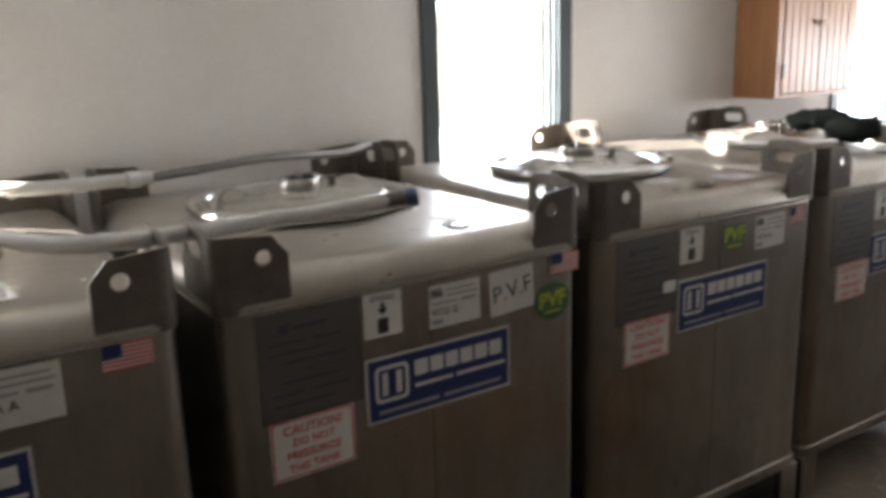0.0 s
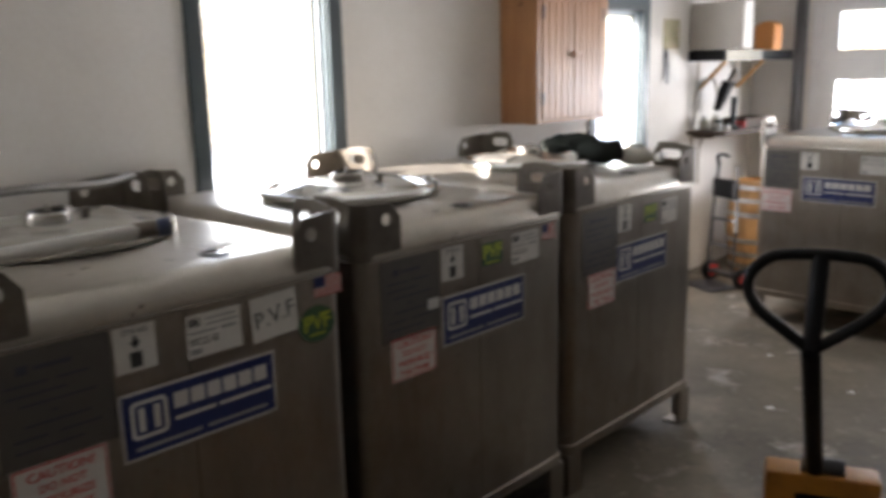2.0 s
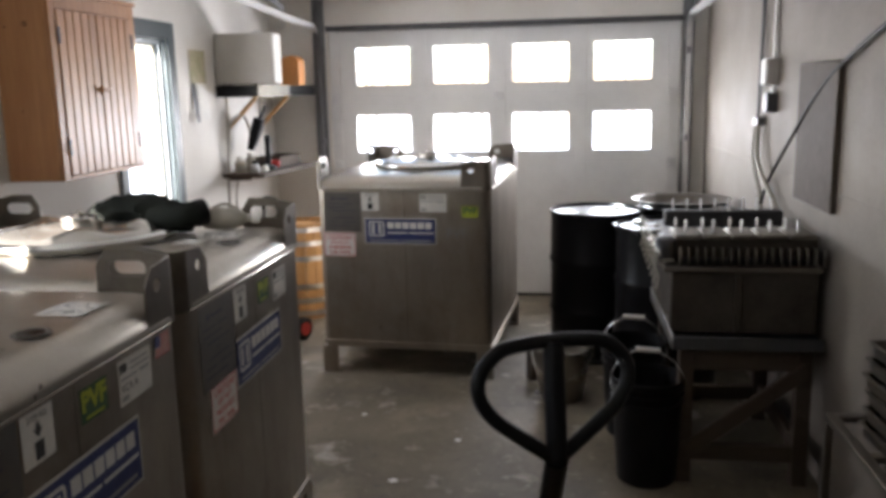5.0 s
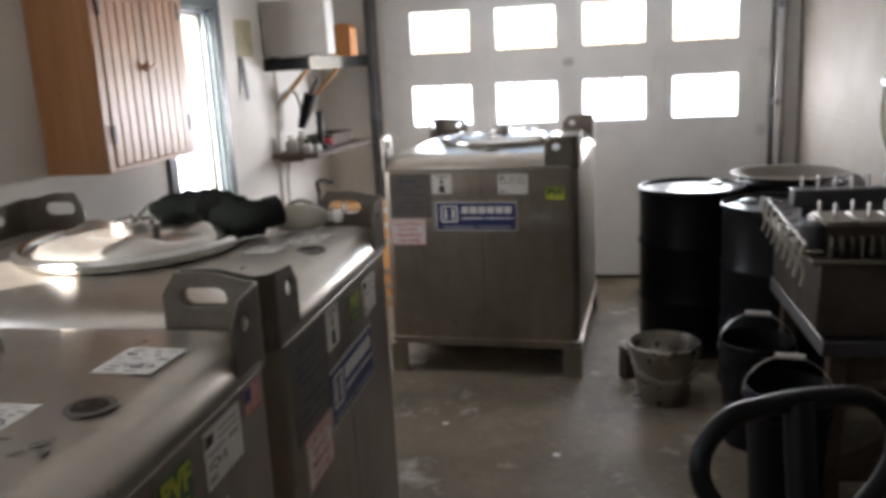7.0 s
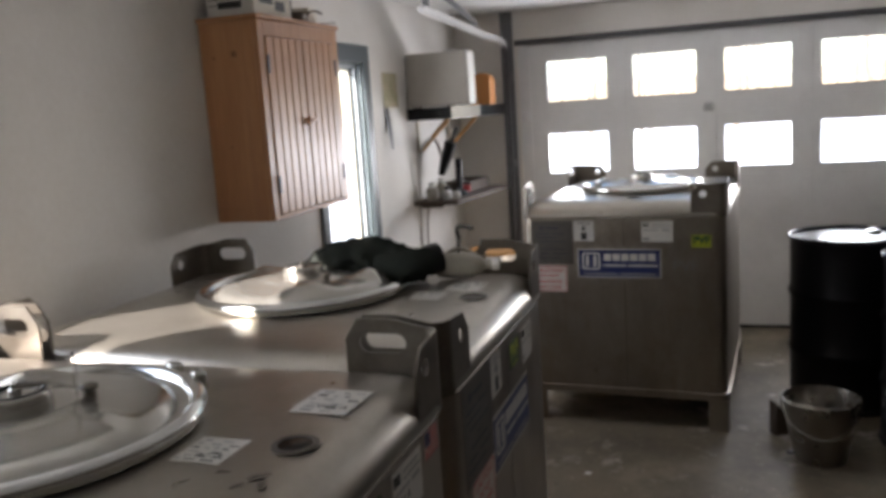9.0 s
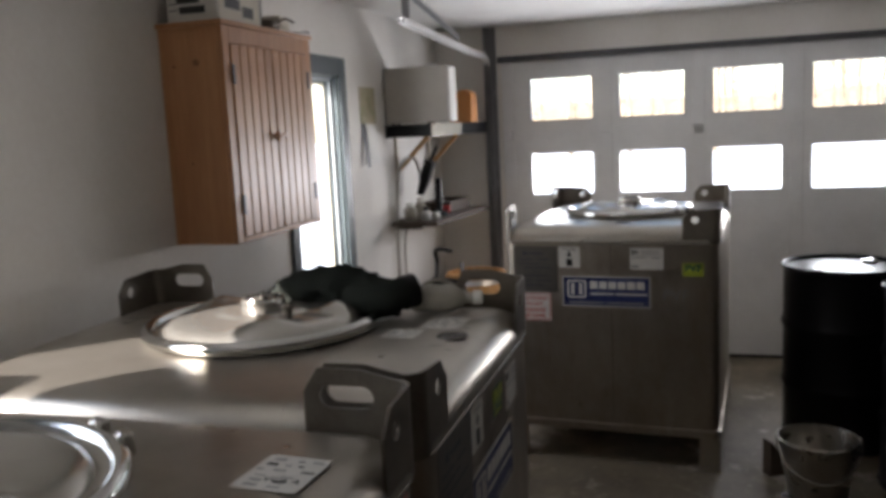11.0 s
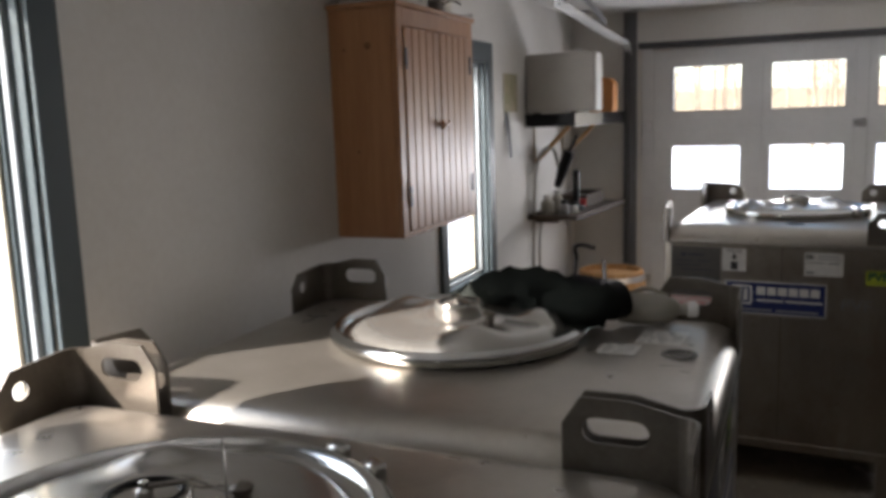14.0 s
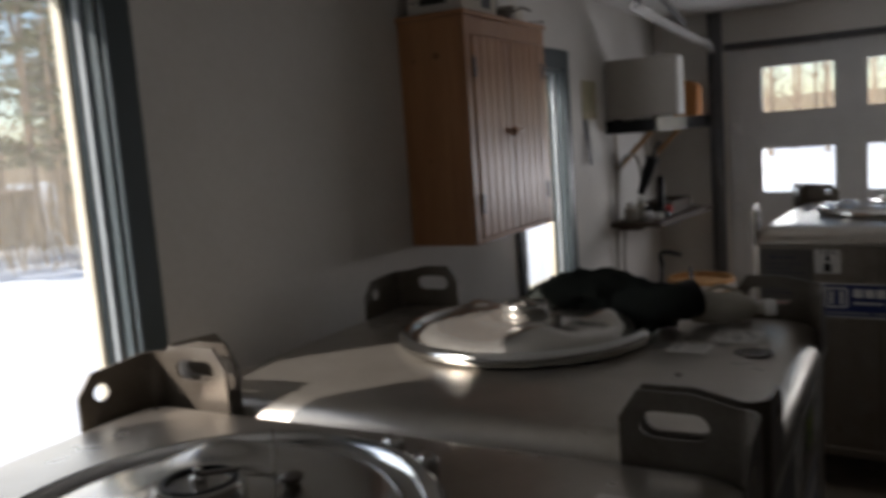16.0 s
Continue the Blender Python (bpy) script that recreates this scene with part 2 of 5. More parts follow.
add_dust(CONCRETE, (0.36, 0.31, 0.225), 1.5, 0.52, 0.70, 0.5)
add_dust(CONCRETE, (0.42, 0.37, 0.28), 7.0, 0.60, 0.72, 0.4)
add_dust(CONCRETE, (0.06, 0.052, 0.04), 1.1, 0.54, 0.68, 0.55)
add_dust(CONCRETE, (0.38, 0.34, 0.26), 22.0, 0.60, 0.70, 0.45)
add_dust(CONCRETE, (0.05, 0.043, 0.034), 14.0, 0.58, 0.70, 0.5)
add_dust(CONCRETE, (0.52, 0.49, 0.43), 3.4, 0.58, 0.70, 0.65)
add_dust(DECK, (0.20, 0.155, 0.115), 4.0, 0.50, 0.85, 0.55)
add_dust(STEEL, (0.16, 0.115, 0.08), 2.6, 0.48, 0.75, 0.6)
add_dust(STEEL, (0.42, 0.38, 0.33), 9.0, 0.58, 0.75, 0.3)
add_streaks(STEEL, (0.19, 0.125, 0.075), 9.0, 1.3, 0.52, 0.74, 0.38)
add_streaks(STEEL, (0.50, 0.46, 0.40), 30.0, 2.0, 0.60, 0.78, 0.14)
add_dust(STEEL, (0.10, 0.075, 0.055), 16.0, 0.64, 0.74, 0.4)
add_dust(WALL, (0.52, 0.48, 0.42), 0.9, 0.55, 0.75, 0.35)


# ---- mesh helpers ----
def mesh_of(name, bm, mat, smooth=True):
    bmesh.ops.recalc_face_normals(bm, faces=bm.faces)
    me = bpy.data.meshes.new(name)
    bm.to_mesh(me)
    bm.free()
    me.materials.append(mat)
    if smooth:
        for p in me.polygons:
            p.use_smooth = True
        me.set_sharp_from_angle(angle=radians(38))
    return me


def part(name, bm, mat, parent, label="", smooth=True):
    ob = new(name, mesh_of(name, bm, mat, smooth))
    ob.parent = parent
    if label:
        ob["label"] = label
    return ob


def thing(name, m, label, category, group="", kind=""):
    ob = new(name)
    ob.empty_display_size = 0.1
    ob.matrix_world = m
    return tagged(ob, label, category, group, kind)


def solid(name, bm, mat, label, category, kind="", group="", smooth=True):
    return tagged(new(name, mesh_of(name, bm, mat, smooth)), label, category, group, kind)


def box(bm, x0, x1, y0, y1, z0, z1, bevel=0.0, m=None, seg=1):
    made = bmesh.ops.create_cube(bm, size=1.0)["verts"]
    for v in made:
        v.co = Vector(((x0 + x1) / 2 + v.co.x * (x1 - x0), (y0 + y1) / 2 + v.co.y * (y1 - y0), (z0 + z1) / 2 + v.co.z * (z1 - z0)))
    if bevel:
        edges = list({e for v in made for e in v.link_edges})
        made = list({v for f in bmesh.ops.bevel(bm, geom=edges, offset=bevel, segments=seg, affect="EDGES", profile=0.5)["faces"] for v in f.verts} | {v for v in made if v.is_valid})
    if m is not None:
        bmesh.ops.transform(bm, matrix=m, verts=[v for v in made if v.is_valid])
    return bm


def boxed(*a, **k):
    return box(bmesh.new(), *a, **k)


def rings(bm, loops, closed=True, cap0=True, cap1=True):
    """Skins rows of points (all of one length) into a surface."""
    vs = [[bm.verts.new(p) for p in loop] for loop in loops]
    n = len(vs[0])
    for a, b in zip(vs, vs[1:]):
        for i in range(n if closed else n - 1):
            j = (i + 1) % n
            bm.faces.new((a[i], a[j], b[j], b[i]))
    if cap0:
        bm.faces.new(list(reversed(vs[0])))
    if cap1:
        bm.faces.new(vs[-1])
    return bm


def lathe(bm, profile, seg=32, at=(0, 0, 0), wave=None, cap0=True, cap1=True):
    """Turns rows of (radius, height) about z. wave(r, angle) adds height."""
    loops = []
    for r, z in profile:
        loops.append([(at[0] + r * math.cos(a), at[1] + r * math.sin(a), at[2] + z + (wave(r, a) if wave else 0)) for a in (2 * math.pi * i / seg for i in range(seg))])
    return rings(bm, loops, True, cap0, cap1)


def tube(bm, points, r, seg=8, closed=False, r1=None):
    """A round bar along points."""
    pts = [Vector(p) for p in points]
    n, loops, up = len(pts), [], None
    for i, p in enumerate(pts):
        a = pts[(i - 1) % n] if closed or i else p
        b = pts[(i + 1) % n] if closed or i < n - 1 else p
        d = (b - a).normalized()
        if up is None:
            up = d.orthogonal().normalized()
        up = (up - d * up.dot(d)).normalized()
        side = d.cross(up)
        rr = r if r1 is None else r + (r1 - r) * i / (n - 1)
        loops.append([p + rr * (math.cos(t) * up + math.sin(t) * side) for t in (2 * math.pi * k / seg for k in range(seg))])
    if closed:
        loops.append(loops[0])
        rings(bm, loops, True, False, False)
        bmesh.ops.remove_doubles(bm, verts=bm.verts, dist=1e-5)
        return bm
    return rings(bm, loops)


def tubed(*a, **k):
    return tube(bmesh.new(), *a, **k)


def lathed(*a, **k):
    return lathe(bmesh.new(), *a, **k)


def arc(cx, cy, r, a0, a1, n):
    return [(cx + r * math.cos(radians(a0 + (a1 - a0) * i / n)), cy + r * math.sin(radians(a0 + (a1 - a0) * i / n))) for i in range(n + 1)]


def smooth_path(points, n=6):
    """Points along a smooth curve through the given ones."""
    p = [Vector(q) for q in points]
    p = [2 * p[0] - p[1], *p, 2 * p[-1] - p[-2]]
    out = []
    for a, b, c, d in zip(p, p[1:], p[2:], p[3:]):
        for i in range(n):
            t = i / n
            out.append(0.5 * (2 * b + (c - a) * t + (2 * a - 5 * b + 4 * c - d) * t * t + (3 * b - a - 3 * c + d) * t ** 3))
    return out + [p[-2]]


def round_rect(x0, x1, y0, y1, r, n=5):
    return arc(x1 - r, y1 - r, r, 0, 90, n) + arc(x0 + r, y1 - r, r, 90, 180, n) + arc(x0 + r, y0 + r, r, 180, 270, n) + arc(x1 - r, y0 + r, r, 270, 360, n)


def holed_plate(bm, outer, hole, thick, m):
    """A flat plate with a hole through it: loops in x, y; thickness along z; set by m."""
    start = len(bm.verts)
    both = []
    for loop in (outer, hole):
        vs = [bm.verts.new((x, y, 0)) for x, y in loop]
        both += [bm.edges.new((vs[i], vs[(i + 1) % len(vs)])) for i in range(len(vs))]
    fill = [f for f in bmesh.ops.triangle_fill(bm, edges=both, use_beauty=True)["geom"] if isinstance(f, bmesh.types.BMFace)]
    up = bmesh.ops.extrude_face_region(bm, geom=fill)["geom"]
    bmesh.ops.translate(bm, vec=(0, 0, thick), verts=[v for v in up if isinstance(v, bmesh.types.BMVert)])
    bm.verts.ensure_lookup_table()
    bmesh.ops.transform(bm, matrix=m, verts=bm.verts[start:])
    return bm


def writing(text, size, mat, parent, m, name="lettering", bold=0.0, spacing=1.0, align="CENTER"):
    """Built-in font as a flat mesh, parented; m is in the parent's space."""
    cu = bpy.data.curves.new("text", "FONT")
    cu.body, cu.size, cu.align_x, cu.align_y, cu.offset, cu.space_character = text, size, align, "CENTER", bold, spacing
    cu.resolution_u = 2
    ob = new("text", cu)
    me = bpy.data.meshes.new_from_object(ob.evaluated_get(bpy.context.evaluated_depsgraph_get()))
    bpy.data.objects.remove(ob)
    me.materials.clear()
    me.materials.append(mat)
    ob = new(name, me)
    ob.parent = parent
    ob.matrix_basis = m
    return ob


def upright(x, y, z, turn=0):
    """A pose whose x runs along +y, y up and z out along +x, for things stuck on a tote's front."""
    return Matrix.Translation((x, y, z)) @ Matrix(((0, 0, 1, 0), (1, 0, 0, 0), (0, 1, 0, 0), (0, 0, 0, 1))) @ Matrix.Rotation(radians(turn), 4, "Z")


# ---- the room ----
RW, BACK, CH = 3.42, -9.6, 2.40      # right wall, back wall, ceiling height
DX0, DX1, DH = 0.486, 3.226, 2.15    # garage door opening
WINS = [(-8.13, -7.48, 0.98, 2.03), (-5.29, -4.64, 0.98, 2.10), (-2.42, -1.83, 0.90, 2.00)]  # side windows: y0, y1, sill, head
TH = 0.11

solid("floor", boxed(-TH, RW + TH, BACK - TH, 0.2, -0.2, 0.0), CONCRETE, "worn dusty grey concrete garage floor slab", "floor", "structure")
solid("ceiling", boxed(-TH, RW + TH, BACK - TH, 0.2, CH, CH + 0.12), CEIL, "plain off-white painted ceiling", "ceiling", "structure")


def wall_with_openings(name, a0, a1, openings, put, label):
    """Boxes round openings (a0, a1, z0, z1) sorted along a."""
    bm = bmesh.new()
    cur = a0
    for o0, o1, z0, z1 in openings:
        put(bm, cur, o0, 0, CH)
        if z0 > 0:
            put(bm, o0, o1, 0, z0)
        put(bm, o0, o1, z1, CH)
        cur = o1
    put(bm, cur, a1, 0, CH)
    bmesh.ops.remove_doubles(bm, verts=bm.verts, dist=1e-5)
    return solid(name, bm, WALL, label, "wall", "structure", smooth=False)


wall_with_openings("wall_west", BACK, 0.16, WINS, lambda bm, a, b, z0, z1: box(bm, -TH, 0, a, b, z0, z1), "long off-white painted wall with slate-trimmed windows")
wall_with_openings("wall_north", 0.0, RW, [(DX0, DX1, 0, DH)], lambda bm, a, b, z0, z1: box(bm, a, b, 0.0, 0.16, z0, z1), "off-white painted wall round the garage door")
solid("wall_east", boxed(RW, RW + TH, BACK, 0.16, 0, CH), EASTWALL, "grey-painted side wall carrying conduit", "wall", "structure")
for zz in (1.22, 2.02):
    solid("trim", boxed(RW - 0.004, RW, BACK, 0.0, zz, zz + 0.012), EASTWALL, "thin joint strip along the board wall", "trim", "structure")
# unseen closing wall; dark colour added to keep bounced light off the lugs
solid("wall_south", boxed(-TH, RW + TH, BACK - TH, BACK, 0, CH), EASTWALL, "plain unseen end wall, coloured dark to cut bounce light", "wall", "structure")


def side_window(name, y0, y1, z0, z1):
    w = thing(name, Matrix.Identity(4), "tall side window with slate-painted trim and cream sash", "window", "side windows", "structure")
    t = 0.078
    for n, b in (("casing", (-0.0, 0.018, y0 - t, y0, z0 - t, z1 + t + 0.02)), ("casing", (0.0, 0.018, y1, y1 + t, z0 - t, z1 + t + 0.02)), ("casing", (0.0, 0.020, y0, y1, z1, z1 + t + 0.02)), ("sill", (0.0, 0.045, y0 - t, y1 + t, z0 - t - 0.02, z0 - t))):
        part(n, boxed(*b, bevel=0.003), TRIM, w)
    part("apron", boxed(0.0, 0.018, y0, y1, z0 - t, z0, bevel=0.003), TRIM, w)
    # jamb lining, stepped frame and sash, going outwards
    for x0, x1, inset, wd, mat, nm in ((-0.032, 0.0, 0.0, 0.010, TRIM, "jamb"), (-0.056, -0.032, 0.0, 0.024, VINYL, "frame"), (-0.070, -0.052, 0.018, 0.014, TRIM, "track"), (-0.100, -0.066, 0.022, 0.020, SASH, "sash")):
        a0, a1, b0, b1 = y0 + inset, y1 - inset, z0 + inset, z1 - inset
        f = part(nm, boxed(x0, x1, a0, a0 + wd, b0, b1, bevel=0.003), mat, w)
        for q in ((a1 - wd, a1, b0, b1), (a0 + wd, a1 - wd, b0, b0 + wd), (a0 + wd, a1 - wd, b1 - wd, b1)):
            part(nm, boxed(x0, x1, *q, bevel=0.003), mat, w)
    g = part("pane", boxed(-0.086, -0.082, y0 + 0.040, y1 - 0.040, z0 + 0.040, z1 - 0.040), HAZYGLASS, w, "clear glass pane", smooth=False)
    g.visible_shadow = False
    return w


for k in range(3):
    side_window("window_%d" % (k + 1), *WINS[k])


def garage_door():
    d = thing("door_1", Matrix.Identity(4), "closed white sectional garage door with two rows of windows", "garage door", "", "structure")
    sec = (DH - 0.018) / 4
    px = [0.70 + 0.6265 * k for k in range(4)]
    pw, ph = 0.436, 0.292
    for s in range(4):
        z0, z1 = 0.018 + s * sec, 0.018 + (s + 1) * sec
        bm = bmesh.new()
        if s < 2:
            box(bm, DX0, DX1, 0.02, 0.06, z0, z1)
        else:
            wz = 1.184 if s == 2 else 1.717
            box(bm, DX0, DX1, 0.02, 0.06, z0, wz)
            box(bm, DX0, DX1, 0.02, 0.06, wz + ph, z1)
            xs = [DX0] + [q for x in px for q in (x, x + pw)] + [DX1]
            for a, b in zip(xs[::2], xs[1::2]):
                box(bm, a, b, 0.02, 0.06, wz, wz + ph)
            bmesh.ops.remove_doubles(bm, verts=bm.verts, dist=1e-5)
        section = part("section", bm, DOORPAINT, d, smooth=False)
        for k in range(3):
            x = px[k] + pw + 0.095
            part("stile", boxed(x - 0.04, x + 0.04, 0.012, 0.02, z0 + 0.006, z1 - 0.006, bevel=0.003), DOORPAINT, section)
        for x in (DX0 + 0.045, DX1 - 0.045):
            part("end_stile", boxed(x - 0.04, x + 0.04, 0.010, 0.02, z0 + 0.004, z1 - 0.004, bevel=0.003), DOORPAINT, section)
            part("hinge", boxed(x - 0.03, x + 0.03, -0.008, 0.010, z1 - 0.035, z1 + 0.035, bevel=0.004), GALV, section)
        if s >= 2:
            for x in px:
                for b in ((x - 0.012, x + pw + 0.012, 0.013, 0.02, wz - 0.012, wz), (x - 0.012, x + pw + 0.012, 0.013, 0.02, wz + ph, wz + ph + 0.012), (x - 0.012, x, 0.013, 0.02, wz, wz + ph), (x + pw, x + pw + 0.012, 0.013, 0.02, wz, wz + ph)):
                    part("bead", boxed(*b), DOORPAINT, section)
                g = part("pane", boxed(x, x + pw, 0.036, 0.040, wz, wz + ph), GLASS, section, "clear glass pane", smooth=False)
                g.visible_shadow = False
    part("lock", boxed(1.81, 1.88, -0.004, 0.012, 1.585, 1.64, bevel=0.006), GALV, d, "small galvanised latch")
    part("bottom_seal", boxed(DX0, DX1, 0.015, 0.065, 0.0, 0.02), RUBBER, d)
    part("head_seal", boxed(DX0 - 0.02, DX1 + 0.02, -0.012, 0.016, 2.142, 2.185), DARKMETAL, d, "dark weather strip")
    return d


garage_door()


def door_track(name, x, side, label):
    t = thing(name, pose(x, 0, 0), label, "door track", "door tracks")
    part("vertical_angle", boxed(-0.04, 0.04, -0.012, 0.0, 0.0, CH - 0.005), TRACK, t)
    part("vertical_angle", boxed(-0.04 if side < 0 else 0.032, -0.032 if side < 0 else 0.04, -0.06, -0.012, 0.0, CH - 0.005), TRACK, t)
    path = [(0, -0.075, z) for z in (0.05, 0.7, 1.4, 2.02)] + [(0, -0.075 - a, 2.02 + b) for a, b in ((0.01, 0.06), (0.04, 0.11), (0.09, 0.145), (0.15, 0.16))] + [(0, -0.6, 2.187), (0, -1.2, 2.215), (0, -1.93, 2.25)]
    bm = bmesh.new()
    loops = []
    pv = [Vector(p) for p in path]
    for i, p in enumerate(pv):
        d = (pv[min(i + 1, len(pv) - 1)] - pv[max(i - 1, 0)]).normalized()
        n = Vector((1, 0, 0)).cross(d)
        sec = [(-0.018, -0.016), (0.018, -0.016), (0.018, 0.016), (0.013, 0.016), (0.013, -0.011), (-0.013, -0.011), (-0.013, 0.016), (-0.018, 0.016)]
        loops.append([p + Vector((a, 0, 0)) + n * b for a, b in sec])
    # one rail in two tones: level run whitened as reflecting, left upright dark
    rings(bm, loops[5:])
    part("rail", bm, RAILSHINE, t, "galvanised rail with reflected light in its colour", smooth=False)
    bm = bmesh.new()
    rings(bm, loops[:6])
    part("vertical_rail", bm, TRACK if side < 0 else RAILSHINE, t, smooth=False)
    part("hanger", boxed(-0.018, 0.018, -1.86, -1.835, 2.25, CH), TRACK, t)
    br = box(bmesh.new(), -0.02, -0.015, -0.5, 0.5, -0.02, 0.02)
    bmesh.ops.transform(br, matrix=Matrix.Translation((0.03, -1.38, 2.325)) @ Matrix.Rotation(radians(-9), 4, "X"), verts=br.verts)
    part("brace", br, TRACK, t)
    for z in (0.45, 1.25, 1.9):
        part("bracket", boxed(-0.03, 0.03, -0.07, -0.012, z, z + 0.05, bevel=0.003), TRACK, t)
    return t


door_track("garage_track", 0.415, -1, "galvanised garage door track hung from the ceiling")
door_track("garage_track", 3.272, 1, "galvanised garage door track hung from the ceiling")

# ---- outdoors ----
bm = bmesh.new()
bmesh.ops.create_grid(bm, x_segments=90, y_segments=90, size=1.0)
for v in bm.verts:
    a, b = v.co.x, v.co.y
    v.co.x, v.co.y = 260 * a * abs(a), 260 * b * abs(b)
    r = math.hypot(v.co.x, v.co.y + 3)
    v.co.z = -0.32 + 0.12 * noise.noise(Vector((v.co.x * 0.12, v.co.y * 0.12, 2))) * min(1, max(0, (r - 7) / 8)) + 0.012 * max(0, r - 18) + 0.16 * min(1, max(0, (r - 6) / 8))
solid("ground", bm, SNOW, "bright snow-covered yard running to the woods", "snow", "structure")


def tree(name, seed, height, kind):
    rnd = random.Random(seed)
    t = thing(name, Matrix.Identity(4), "bare leafless hardwood at the snowy wood's edge" if kind == "bare" else "thin dark evergreen with feathery boughs in the snow", "tree", "trees of the wood")
    lean = (rnd.uniform(-0.4, 0.4), rnd.uniform(-0.4, 0.4))
    r0 = height * rnd.uniform(0.008, 0.014)
    trunk = bmesh.new()
    axis = [Vector((lean[0] * (k / 8) ** 2 + rnd.uniform(-0.06, 0.06), lean[1] * (k / 8) ** 2 + rnd.uniform(-0.06, 0.06), height * k / 8 - 0.3)) for k in range(9)]
    tube(trunk, axis, r0, 7, r1=r0 * 0.15)
    crown = bmesh.new()

    def spray(p, d, size, n):
        for _ in range(n):
            q = p + Vector((rnd.gauss(0, 1), rnd.gauss(0, 1), rnd.gauss(0, 0.5))) * size * 0.5
            u = (d + Vector((rnd.uniform(-1, 1), rnd.uniform(-1, 1), rnd.uniform(-0.6, 0.4)))).normalized() * size * rnd.uniform(0.5, 1.1)
            w = u.cross(Vector((rnd.uniform(-1, 1), rnd.uniform(-1, 1), 1))).normalized() * size * 0.16
            crown.faces.new([crown.verts.new(c) for c in (q, q + u * 0.5 + w, q + u, q + u * 0.5 - w)])

    limbs = 26 if kind == "fir" else 16
    for k in range(limbs):
        f = rnd.uniform(0.22, 0.97)
        i = min(7, int(f * 8))
        p = axis[i].lerp(axis[i + 1], f * 8 - i)
        a = rnd.uniform(0, 2 * math.pi)
        reach = height * (0.20 * (1.05 - f) + 0.03) if kind == "fir" else height * rnd.uniform(0.10, 0.20)
        rise = rnd.uniform(-0.15, 0.15) if kind == "fir" else rnd.uniform(0.5, 1.3)
        d = Vector((math.cos(a), math.sin(a), rise)).normalized()
        q = p + d * reach
        mid = (p + q) / 2 + Vector((0, 0, 0.04 * reach))
        tube(trunk, [p, mid, q], r0 * 0.32 * (1.1 - f), 4, r1=r0 * 0.05)
        for j in range(4 if kind == "fir" else 3):
            s = p.lerp(q, 0.3 + 0.7 * (j + rnd.random()) / 4)
            if kind == "fir":
                spray(s, d, 0.26, 16)
            else:
                e = s + (d + Vector((rnd.uniform(-1, 1), rnd.uniform(-1, 1), rnd.uniform(0, 0.8)))).normalized() * reach * 0.5
                tube(trunk, [s, e], r0 * 0.09, 3, r1=r0 * 0.03)
                spray(e, d, 0.22, 4)
    part("trunk", trunk, BARK, t)
    part("crown", crown, NEEDLES if kind == "fir" else BRUSH, t, smooth=False)
    return t


models = [tree("tree", 11 + k, 7.2 + 0.5 * (k % 4), "fir" if k % 2 else "bare") for k in range(8)]
rnd = random.Random(5)
spots = []
for k in range(170):
    if k < 90:
        ang = rnd.uniform(131, 166)
        dist = 17.0 + 28 * rnd.random() ** 1.1
    else:
        ang = rnd.uniform(58, 106)
        dist = rnd.uniform(34, 66)
    spots.append((math.cos(radians(ang)) * dist + 1.0, math.sin(radians(ang)) * dist - 5.5))
for k, (x, y) in enumerate(spots):
    m = pose(x, y, -0.1 + 0.012 * max(0, math.hypot(x, y) - 18), 0, 0, rnd.uniform(0, 360))
    if k < len(models):
        models[k].matrix_world = m
    else:
        copy_thing(models[rnd.randrange(8) if k < 90 else 2 * rnd.randrange(4)], m @ Matrix.Diagonal((1, 1, 1, 1)))
sapling = thing("leaning_sapling", Matrix.Identity(4), "thin pale dead sapling leaning at the wood's edge", "tree")
part("trunk", tubed([(-13, -0.25, -0.45), (-13, 0.73, 1.20), (-13.02, 2.87, 4.63), (-13, 4.1, 6.6)], 0.035, 6, r1=0.012), BARK, sapling)
# two taller trees stand forward of the wood
for x, y, s in ((-14.2, 2.25, 1.6), (-14.9, 3.15, 1.5)):
    copy_thing(models[0], pose(x, y, -0.3, 0, 0, 40 * s) @ Matrix.Diagonal((s, s, s, 1)))
# undergrowth along the wood's edge
bm = bmesh.new()
for k in range(4200):
    ang, dist = rnd.uniform(128, 168), rnd.uniform(15.8, 34)
    x, y = math.cos(radians(ang)) * dist + 1, math.sin(radians(ang)) * dist - 5.5
    z = -0.4 + 0.012 * max(0, dist - 18)
    hgt = rnd.uniform(0.5, 3.6)
    dx, dy = rnd.gauss(0, 0.25), rnd.gauss(0, 0.25)
    w = rnd.uniform(0.006, 0.022)
    a = rnd.uniform(0, math.pi)
    wx, wy = w * math.cos(a), w * math.sin(a)
    bm.faces.new([bm.verts.new(c) for c in ((x - wx, y - wy, z), (x + wx, y + wy, z), (x + dx, y + dy, z + hgt))])
solid("undergrowth", bm, BRUSH, "dry leafless brush standing in snow before the trees", "brush", "stuff", smooth=False)
# low tan shed among the trees
shed = thing("garden_shed", pose(-17.7, 6.4, -0.05, 0, 0, 20), "small low tan board shed standing in the snow", "shed")
part("wall", boxed(-0.5, 0.5, -0.6, 0.6, 0, 1.20), BRUSH, shed)
part("roof", boxed(-0.58, 0.58, -0.68, 0.68, 1.20, 1.27, bevel=0.01), BARK, shed)
for y in (-0.6, -0.2, 0.2, 0.6):
    part("post", boxed(0.5, 0.54, y - 0.03, y + 0.03, 0, 1.20), BARK, shed)
part("rail", boxed(0.5, 0.53, -0.57, 0.57, 0.58, 0.64), BARK, shed)
